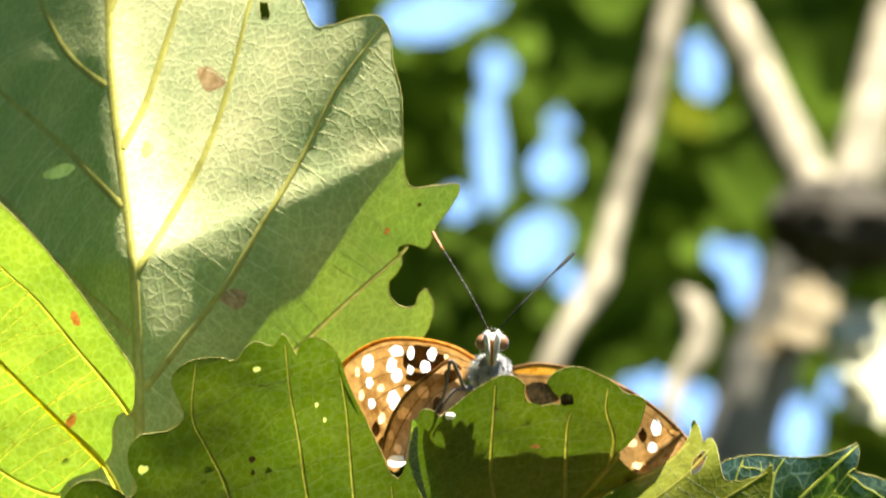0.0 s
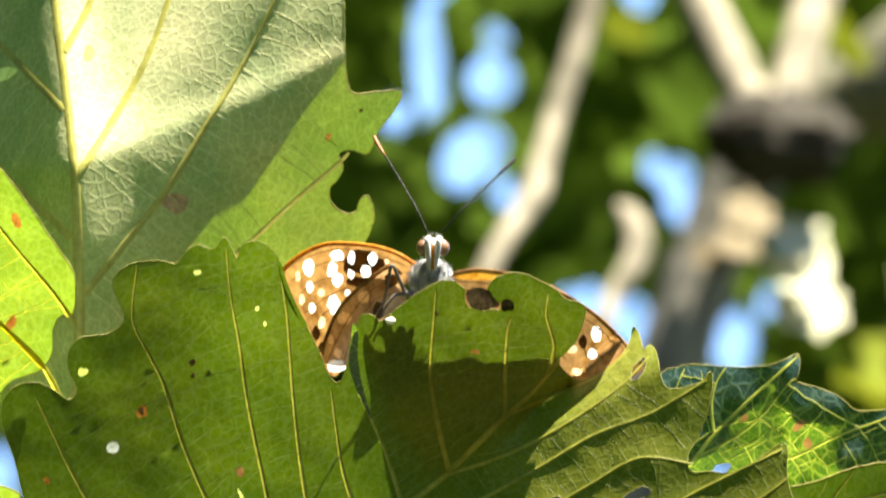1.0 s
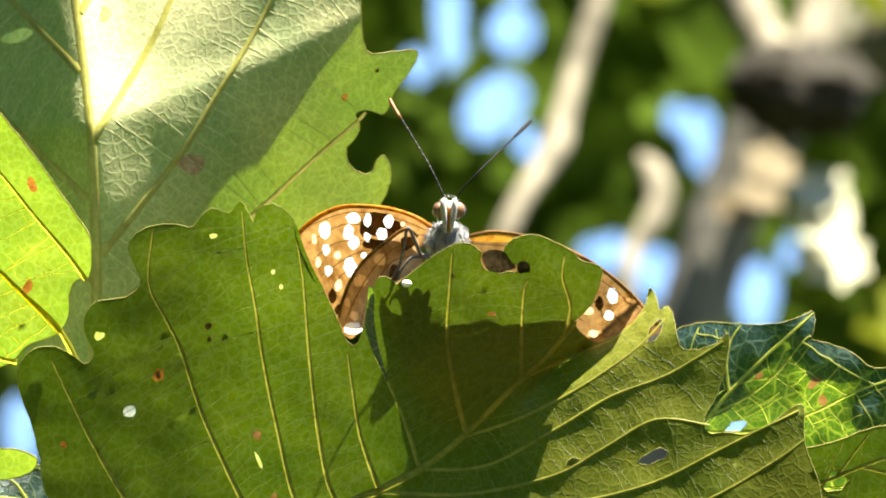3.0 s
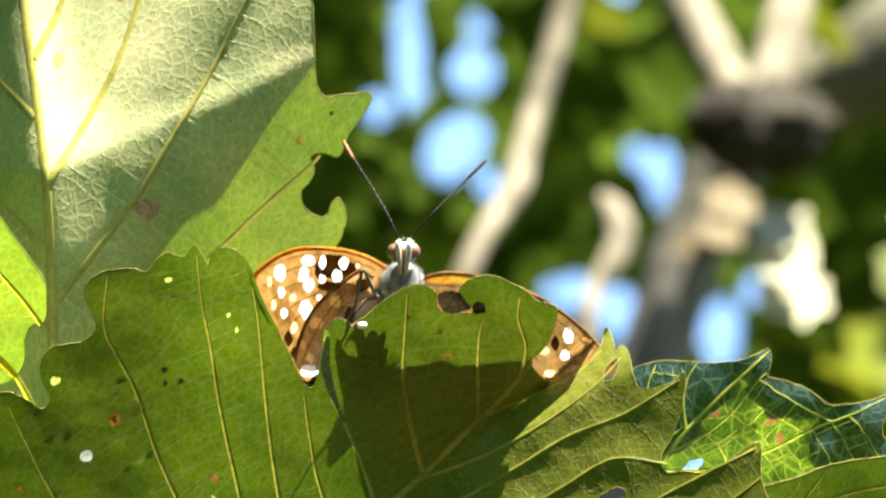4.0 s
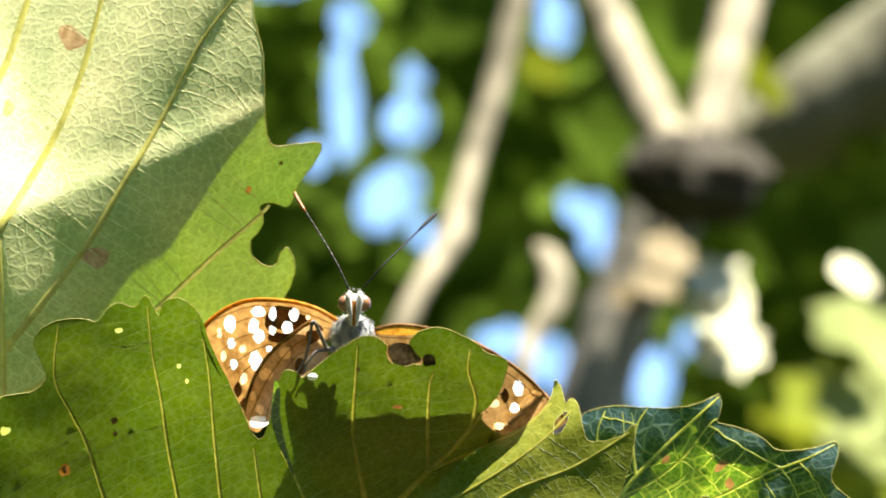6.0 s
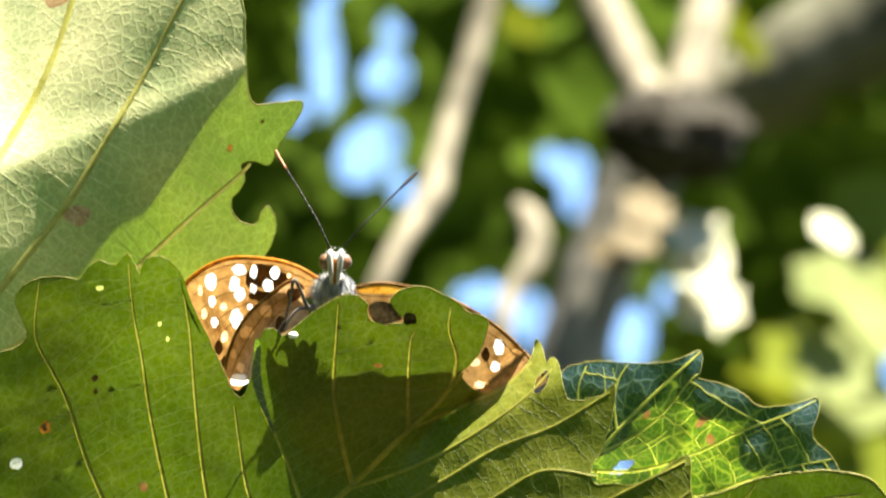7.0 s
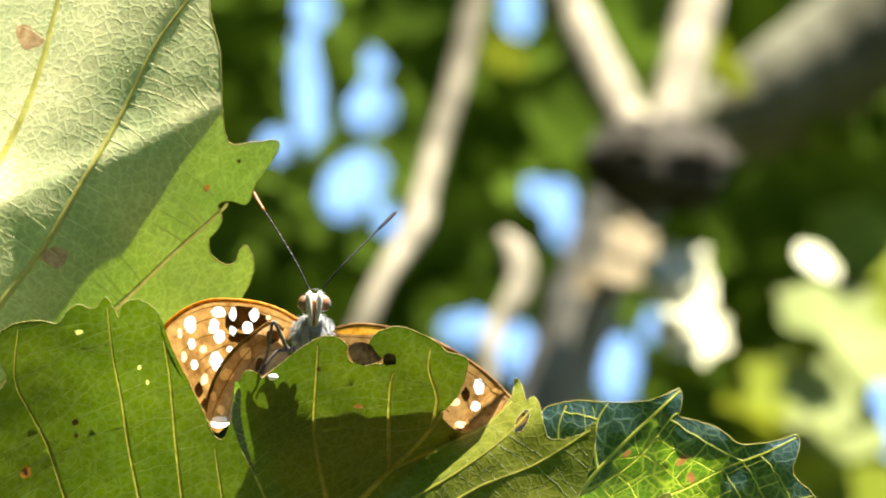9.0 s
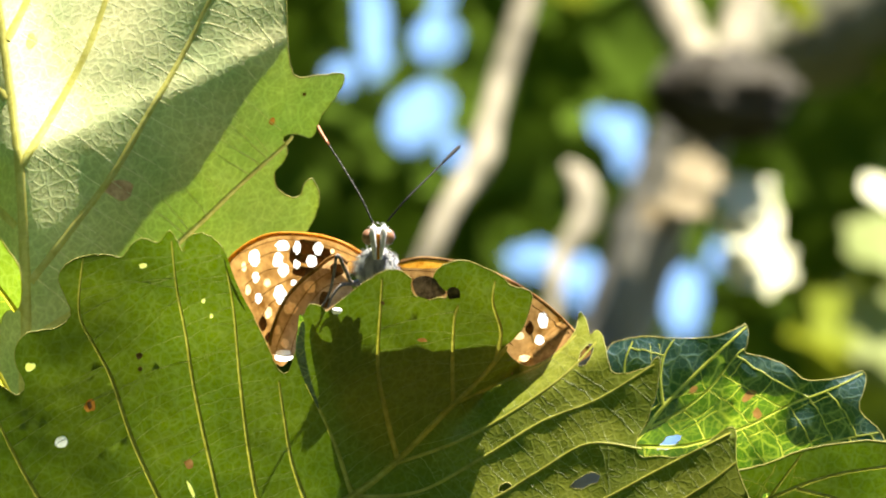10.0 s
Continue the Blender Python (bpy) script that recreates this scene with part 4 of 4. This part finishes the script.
def left_hind_depth(x, z):
    return rest_plane(x, z) + 11.0 + 1.0 * soft(-5.5 - x, 1.2) + ripple(x, z, 5, 0.2, 73)


wing("hindwing", "tawny hindwing folded forward with orange spots",
     [(-5.8, 0.0), (-6.1, 2.0), (-7.2, 3.0), (-8.4, 2.8), (-10.3, 1.4), (-13.3, -1.1), (-15.5, -4.0), (-17.0, -7.7), (-17.3, -9.8), (-16.6, -10.9), (-14.3, -11.2), (-13.0, -10.2), (-11.2, -7.0), (-8.4, -6.0), (-5.4, -3.4)],
     left_hind_depth, HINDWING, [(-6.1, 1.9), (-7.2, 2.9), (-8.4, 2.7), (-10.3, 1.3), (-13.3, -1.2), (-15.4, -4.1), (-16.8, -7.7), (-17.1, -9.6)], 0.26, WING_DULL,
     [[(-3.9, 0.3), (-9.0, 0.4), (-13.0, -3.6), (-15.8, -8.9), (-16.2, -10.4)], [(-3.9, -0.9), (-9.6, -1.6), (-13.0, -7.1), (-14.2, -10.7)], [(-3.9, -1.9), (-8.3, -5.5), (-11.5, -10.3)]],
     [(*TS, (-14.1, -4.4), 0.95, 0.85), (*TS, (-16.0, -7.5), 0.45, 0.65), (*TS, (-15.0, -9.4), 0.55, 0.7), (*TS, (-11.4, -1.4), 0.8, 0.9), (*CS, (-15.2, -10.7), 1.2, 0.4),
      (*DS, (-7.6, 0.9), 0.9, 1.0), (*DS, (-9.4, -3.3), 0.8, 1.2)])


def right_wing_depth(x, z):
    return max(rest_plane(x, z) + 4.1 - 0.20 * max(0.0, x - 10.0) + ripple(x, z, 5, 0.25, 75), fold_depth(x, z) + 0.6)


wing("forewing", "brown translucent forewing with cream spots",
     [(0.2, -0.3), (1.0, 1.6), (1.6, 2.4), (4.5, 2.7), (9.2, 2.2), (14.0, 0.7), (18.0, -1.3), (22.0, -4.1), (25.6, -7.5), (28.2, -10.6), (26.8, -12.2), (23.4, -13.6), (19.6, -14.2), (15.6, -14.5), (10.8, -17.0), (6.1, -18.0), (0.5, -15.9), (-1.8, -6.3)],
     right_wing_depth, WING_DULL, [(1.2, 2.0), (4.5, 2.6), (9.2, 2.0), (14.0, 0.6), (18.0, -1.4), (22.0, -4.2), (25.6, -7.7), (27.9, -10.4)], 0.22, WING_DULL,
     [[(1.3, 0.9), (9.2, 0.1), (18.0, -3.1), (25.2, -8.3)], [(1.3, 0.1), (9.2, -2.3), (18.0, -6.7), (25.2, -11.9)], [(1.3, -0.7), (9.2, -4.7), (17.2, -9.9)]],
     [(*CS, (21.44, -6.38), 0.75, 1.2), (*CS, (20.89, -9.17), 0.65, 0.7), (*TS, (18.02, -8.53), 0.8, 0.6), (*TS, (18.81, -11.72), 0.8, 0.5),
      ("orange_band", ORANGE, (4.9, 1.75), 3.9, 0.62), (*DS, (19.61, -7.49), 0.6, 1.0), (*CS, (12.44, -2.31), 0.9, 0.9), (*CS, (15.62, -4.70), 0.8, 0.9)])


# Unseen sheet under the leaf's edge, shaped to throw the shadow on its blade.
def shadow_sheet_depth(x, z):
    return rest_plane(x, z) + min(3.8, max(0.5, 2.05 + 0.27 * (x + 5.0))) + ripple(x, z, 5, 0.1, 77)


wing("hindwing", "tawny hindwing hidden behind the leaf",
     [(-10.6, -5.0), (-8.8, -5.5), (-5.1, -2.5), (-2.5, -0.7), (-0.6, 0.2), (1.4, 0.0), (3.2, -3.6), (8.0, -8.0), (12.0, -15.0), (9.0, -21.0), (3.0, -24.5), (-2.0, -24.5), (-6.4, -20.0), (-9.4, -13.0), (-11.0, -8.0)], shadow_sheet_depth, HINDWING,
     [(-2.5, -1.0), (-0.6, -0.2), (1.2, -0.4)], 0.15, HINDWING, [[(-1.0, -3.1), (3.7, -14.3), (5.1, -22.0)]], [])
# White ball in place of the bright glint at the leaf's edge.
part("white_glint", *ball(at((-7.65, -4.78), -14.2), (0.7, 0.45, 0.48), 0.15), FUR_WHITE, butterfly, "white furry leg tuft")


# ---- background tree ----
def far(p, y):
    return spread(p[0], p[1], y)


oak = thing("oak_tree", far((35.55, -25.43), 900), "grey-barked oak tree with sunlit limbs and dark foliage", "tree")


def limb(name, pts, radii, y, mat, label, slant=0.0, parent=None, lumps=0.06):
    line = smooth_line([(x, z, r) for (x, z), r in zip(pts, radii)], 6)
    path = [far((x, z), y + slant * i) for i, (x, z, r) in enumerate(line)]
    rr = [r * (1 + (y + slant * i) / REACH) * (1 + lumps * noise.noise(Vector((i * 0.7, y, 3.1)))) for i, (x, z, r) in enumerate(line)]
    return part(name, *tube(path, rr, 14), mat, parent or oak, label)


limb("limb", [(23.5, -33.4), (29.5, -17.5), (32.6, -9.5), (36.0, 0.9), (39.6, 10.4), (43.5, 18.4), (47.8, 25.5)], (6.0, 5.4, 5.2, 5.0, 5.0, 5.6, 5.0), 915, BARK, "rough grey bark", 0.35)
# The fork lies in shade, which this lump's near-black bark colour imitates.
part("knot", *ball(far((47.6, 23.0), 905), (14.5, 10.5, 9.0), 0.6), KNOT_SHADE, oak, "dark rough knot where the limbs part")
limb("branch", [(47.0, 23.5), (54.0, 27.6), (61.5, 30.6), (68.5, 35.0), (76.0, 40.0), (86.0, 47.5)], (4.6, 5.6, 7.2, 8.2, 8.6, 8.6), 990, LIMBBARK, "dull grey limb", parent=oak)
limb("branch", [(44.6, 26.0), (41.6, 32.4), (38.2, 39.1), (34.6, 47.1), (30.6, 55.1), (26.6, 67.0)], (3.2, 3.3, 3.2, 3.0, 2.8, 2.4), 925, TWIGBARK, "pale sunlit limb", 1.4)
limb("branch", [(47.4, 24.8), (49.8, 31.0), (51.4, 37.4), (53.4, 45.5), (55.8, 55.1), (58.2, 67.0)], (3.2, 3.2, 3.2, 3.2, 3.1, 2.7), 925, TWIGBARK, "pale sunlit limb", 1.4)
limb("twig", [(-0.6, -12.7), (6.2, 2.5), (9.3, 8.8), (11.7, 12.0), (13.6, 15.6), (14.4, 19.2), (16.1, 25.6), (18.7, 33.6), (21.3, 43.9), (24.1, 55.9), (26.5, 67.0)], (1.6, 1.65, 1.7, 1.95, 2.2, 1.85, 1.75, 1.8, 1.9, 2.0, 2.0), 760, TWIGBARK, "slender pale twig with a knot", 1.0)
limb("twig", [(22.8, -9.5), (23.4, -3.8), (24.0, -0.7), (25.8, 2.5), (27.6, 5.4), (28.0, 8.6), (26.9, 11.6), (25.6, 13.2)], (1.3, 1.3, 1.4, 1.6, 1.9, 2.1, 1.9, 0.9), 840, TWIGBARK, "short broken stub", 0.6)


def small_leaf(c, y, size, long, turn, tilt, rng):
    """Verts and faces of one lobed leaf, cupped, at a place of the far foliage."""
    n = 18
    rim_pts = []
    for i in range(n):
        w = 2 * math.pi * i / n
        k = (1 + 0.16 * math.cos(6 * w)) * rng.uniform(0.9, 1.1)
        rim_pts.append((long * k * math.cos(w), k * math.sin(w) * (1 - 0.25 * math.cos(w))))
    m = Matrix.Rotation(tilt[1], 3, "Z") @ Matrix.Rotation(-tilt[0], 3, "X") @ Matrix.Rotation(turn, 3, "Y")
    k = 1 + y / REACH
    o = Vector((c[0] * k, y, c[1] * k))
    verts = [tuple(o + m @ Vector((0, 0.12 * size * k, 0)))]
    verts += [tuple(o + m @ Vector((a * size * k, 0.0, b * size * k))) for a, b in rim_pts]
    faces = [(0, 1 + i, 1 + (i + 1) % n) for i in range(n)]
    return verts, faces


# openings in the crown through which the sky shows: centre, half width, half height, turn
GAPS = [(*c, a, b, w) for c, a, b, w in (
    ((5.26, 21.44), 5.4, 4.6, 0.4), ((3.03, 18.57), 4.2, 4.2, 0.0), ((9.65, 15.23), 2.6, 3.0, 0.0), ((7.25, 31.17), 4.6, 4.4, 0.0), ((8.05, 37.95), 2.6, 2.6, 0.0), ((-1.75, 33.56), 2.9, 9.0, 0.05), ((-0.72, 45.52), 3.6, 3.8, 0.3),
    ((-6.70, 25.99), 3.2, 3.2, 0), ((-9.89, 53.09), 8.5, 5.0, 0.25), ((-3.11, 54.69), 4.0, 3.0, 0), ((32.37, 18.81), 4.6, 3.4, -0.3), ((33.96, 14.03), 3.0, 3.6, 0.2),
    ((27.98, 45.52), 3.6, 5.5, 0.15), ((20.81, 0.08), 4.8, 3.8, 0), ((27.58, -3.11), 3.6, 4.6, 0), ((41.93, -6.30), 3.8, 6.0, 0.0), ((46.72, 0.08), 2.2, 2.8, 0),
    ((71.43, -9.49), 4.0, 6.0, -0.3), ((-27.42, 53.49), 2.5, 3.5, 0), ((-61.70, -25.43), 4.0, 5.5, 0), ((38.74, -24.95), 4.5, 4.0, 0.3), ((27.58, -28.86), 4.0, 3.5, 0), ((53.09, -32.45), 4.5, 4.0, 0), ((81.39, -12.68), 5.0, 7.0, 0))]


def gap_room(x, z):
    """How far (x, z) lies from the nearest opening, in mm."""
    best = 99.0
    for gx, gz, a, b, w in GAPS:
        dx, dz = x - gx, z - gz
        u, v = dx * math.cos(w) + dz * math.sin(w), -dx * math.sin(w) + dz * math.cos(w)
        k = math.hypot(u / a, v / b)
        best = min(best, (k - 0.80) * min(a, b))
    return best


rng_l = random.Random(31)
crown_bits = []
for layer, (y0, y1, step) in enumerate(((1010, 1200, 4.2), (1250, 1600, 4.2), (1700, 2400, 5.0))):
    z = -75.0
    while z < 85:
        x = -95.0
        while x < 130:
            px, pz = x + rng_l.uniform(-2, 2), z + rng_l.uniform(-2, 2)
            room = gap_room(px, pz)
            if room > 0.5:
                size = min(rng_l.uniform(4.5, 7.5), 0.25 + room * 0.95)
                crown_bits.append(small_leaf((px, pz), rng_l.uniform(y0, y1), size, 1.15, rng_l.uniform(0, 6.3),
                                             (rng_l.uniform(-0.14, 0.14), rng_l.uniform(-0.4, 0.4)), rng_l))
            x += step
        z += step
for _ in range(9000):
    px, pz = rng_l.uniform(-20, 75), rng_l.uniform(-30, 62)
    room = gap_room(px, pz)
    if 0.25 < room < 2.4:
        crown_bits.append(small_leaf((px, pz), rng_l.uniform(1000, 1100), 0.15 + room, 1.0, rng_l.uniform(0, 6.3), (rng_l.uniform(-0.5, 0.5), 0.0), rng_l))
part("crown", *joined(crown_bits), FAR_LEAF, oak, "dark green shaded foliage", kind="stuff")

# the stem on which the limb stands, down to the ground
down = TIP.to_3x3().inverted() @ Vector((0, 0, -1))
foot = Vector(far((25.19, -32.61), 950))
stem_path = [tuple(foot + down * s + Vector((60 * math.sin(s / 700), 0, 0))) for s in (-20, 150, 400, 800, 1300, 1900, 2500, 2905)]
part("trunk", *tube(smooth_line(stem_path, 5), [10 + 1.1 * i for i in range(36)], 14), BARK, oak, "slender grey trunk")

# single leaves that catch the sun, their base colours brightened for it too
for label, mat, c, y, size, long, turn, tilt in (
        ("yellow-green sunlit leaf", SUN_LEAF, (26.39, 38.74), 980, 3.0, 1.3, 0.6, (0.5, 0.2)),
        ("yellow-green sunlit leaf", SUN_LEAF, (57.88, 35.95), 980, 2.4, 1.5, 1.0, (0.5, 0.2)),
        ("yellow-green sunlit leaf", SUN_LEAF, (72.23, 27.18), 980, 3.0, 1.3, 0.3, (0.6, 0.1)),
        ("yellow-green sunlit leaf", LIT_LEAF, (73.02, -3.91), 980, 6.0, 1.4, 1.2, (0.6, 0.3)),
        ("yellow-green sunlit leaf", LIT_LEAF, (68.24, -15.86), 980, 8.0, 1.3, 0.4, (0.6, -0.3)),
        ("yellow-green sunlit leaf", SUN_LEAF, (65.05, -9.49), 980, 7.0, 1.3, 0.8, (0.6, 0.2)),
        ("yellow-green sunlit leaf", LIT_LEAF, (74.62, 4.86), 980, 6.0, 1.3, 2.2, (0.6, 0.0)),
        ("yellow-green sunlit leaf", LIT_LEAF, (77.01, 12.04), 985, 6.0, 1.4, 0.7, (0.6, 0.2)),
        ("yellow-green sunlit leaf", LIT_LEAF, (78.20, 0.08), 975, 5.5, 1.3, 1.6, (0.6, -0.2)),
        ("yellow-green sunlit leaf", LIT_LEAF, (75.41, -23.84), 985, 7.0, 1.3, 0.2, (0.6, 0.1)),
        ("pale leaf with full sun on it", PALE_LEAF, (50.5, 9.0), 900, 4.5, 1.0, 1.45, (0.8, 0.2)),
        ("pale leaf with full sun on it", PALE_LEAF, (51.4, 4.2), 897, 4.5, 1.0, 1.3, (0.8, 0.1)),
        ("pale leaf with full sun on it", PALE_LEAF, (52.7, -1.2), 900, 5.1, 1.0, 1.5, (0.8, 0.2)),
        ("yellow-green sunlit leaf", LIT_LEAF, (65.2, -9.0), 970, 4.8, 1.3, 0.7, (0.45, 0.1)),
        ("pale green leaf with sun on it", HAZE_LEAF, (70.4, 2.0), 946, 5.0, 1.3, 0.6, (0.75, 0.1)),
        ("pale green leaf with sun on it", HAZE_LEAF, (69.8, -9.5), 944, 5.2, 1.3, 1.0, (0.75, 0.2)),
        # tan leaf shapes that stand in for sunlit patches of bark
        ("tan dry leaf in the sun", LIT_BARK, (44.2, 12.4), 888, 3.2, 1.2, 0.6, (0.6, 0.2)),
        ("tan dry leaf in the sun", LIT_BARK, (38.6, 6.0), 886, 2.4, 1.3, 0.9, (0.5, 0.1)),
        ("tan dry leaf in the sun", LIT_BARK, (42.4, 8.4), 884, 2.9, 1.2, 0.7, (0.7, 0.2)),
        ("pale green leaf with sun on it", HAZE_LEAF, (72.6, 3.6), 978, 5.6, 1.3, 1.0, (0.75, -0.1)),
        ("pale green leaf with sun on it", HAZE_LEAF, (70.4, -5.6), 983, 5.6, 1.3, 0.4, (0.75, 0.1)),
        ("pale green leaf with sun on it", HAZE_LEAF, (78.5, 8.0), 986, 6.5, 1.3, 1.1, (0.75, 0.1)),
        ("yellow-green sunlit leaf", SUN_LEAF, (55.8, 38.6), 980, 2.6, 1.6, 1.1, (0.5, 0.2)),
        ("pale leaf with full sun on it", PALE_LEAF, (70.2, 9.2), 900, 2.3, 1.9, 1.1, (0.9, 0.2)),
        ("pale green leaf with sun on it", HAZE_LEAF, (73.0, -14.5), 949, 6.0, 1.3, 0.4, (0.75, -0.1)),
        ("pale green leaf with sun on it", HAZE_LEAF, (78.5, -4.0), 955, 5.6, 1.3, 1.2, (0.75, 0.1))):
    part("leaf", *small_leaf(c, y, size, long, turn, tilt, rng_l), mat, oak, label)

# ---- unseen foliage dome, added to hold back sky light, highest on the left ----
screen_v, screen_f = [], []
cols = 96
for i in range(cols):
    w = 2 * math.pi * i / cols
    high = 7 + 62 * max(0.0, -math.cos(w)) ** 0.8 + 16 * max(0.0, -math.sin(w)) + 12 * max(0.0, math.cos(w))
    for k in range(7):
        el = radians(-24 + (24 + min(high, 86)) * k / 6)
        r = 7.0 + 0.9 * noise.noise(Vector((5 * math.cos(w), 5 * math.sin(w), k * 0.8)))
        screen_v.append((r * math.cos(el) * math.cos(w), r * math.cos(el) * math.sin(w), r * math.sin(el)))
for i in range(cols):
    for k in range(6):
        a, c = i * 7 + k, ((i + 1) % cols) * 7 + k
        screen_f.append((a, c, c + 1, a + 1))
screen_mesh = bpy.data.meshes.new("woodland")
screen_mesh.from_pydata(screen_v, [], screen_f)
screen_mesh.materials.append(SKY_SCREEN)
tagged(new("backdrop", screen_mesh), "unseen dark green dome added to hold back sky light", "woodland", kind="structure")

# ---- ground, far below ----
gm = bpy.data.meshes.new("ground")
gm.from_pydata([(-1500, -1500, 0), (1500, -1500, 0), (1500, 1500, 0), (-1500, 1500, 0)], [], [(0, 1, 2, 3)])
gm.materials.append(SOIL)
ground = new("ground", gm)
ground.location = (0, 0, -2.6)
tagged(ground, "brown-green woodland floor far below the branch", "ground", kind="structure")


# ---- what moves ----
def motions():
    """The leaves sway a little in the wind."""
    for ob, rows in ((tall_leaf, ((0.0, -0.32, -0.08), (0.5, -0.32, 0.00), (1.0, -0.32, -0.24), (1.5, -0.32, -0.08), (2.0, -0.24, 0.08), (3.3, -0.24, 0.08), (3.5, 0.00, 0.00), (4.0, -0.16, 0.00), (4.5, 0.00, 0.08), (5.0, -0.08, -0.24), (5.5, -0.32, 0.24), (7.0, -0.32, 0.16), (7.5, -0.16, 0.48), (8.0, -0.16, 0.40), (8.5, -0.32, 0.40), (9.0, -0.48, 0.48), (9.5, -0.32, 0.48), (10.0, -0.32, 0.56))),
                     (glossy_leaf, ((0.0, 0.16, -0.16), (1.0, 0.32, -0.48), (2.0, 0.24, -0.16), (3.5, 0.00, 0.00), (4.5, 0.16, 0.00), (5.5, 0.16, 0.64), (7.0, 0.24, 1.67), (7.5, 0.48, 1.59), (8.0, 0.48, 1.36), (8.5, 0.32, 1.91), (9.0, 0.16, 1.51), (9.5, 0.56, 1.28), (10.0, 0.48, 1.20)))):
        b = Vector((ob["base_x"], ob["base_y"], ob["base_z"]))
        walk(ob, [(t, TIP @ Matrix.Translation((b + Vector((dx, 0, dz))) * MM)) for t, dx, dz in rows])


motions()
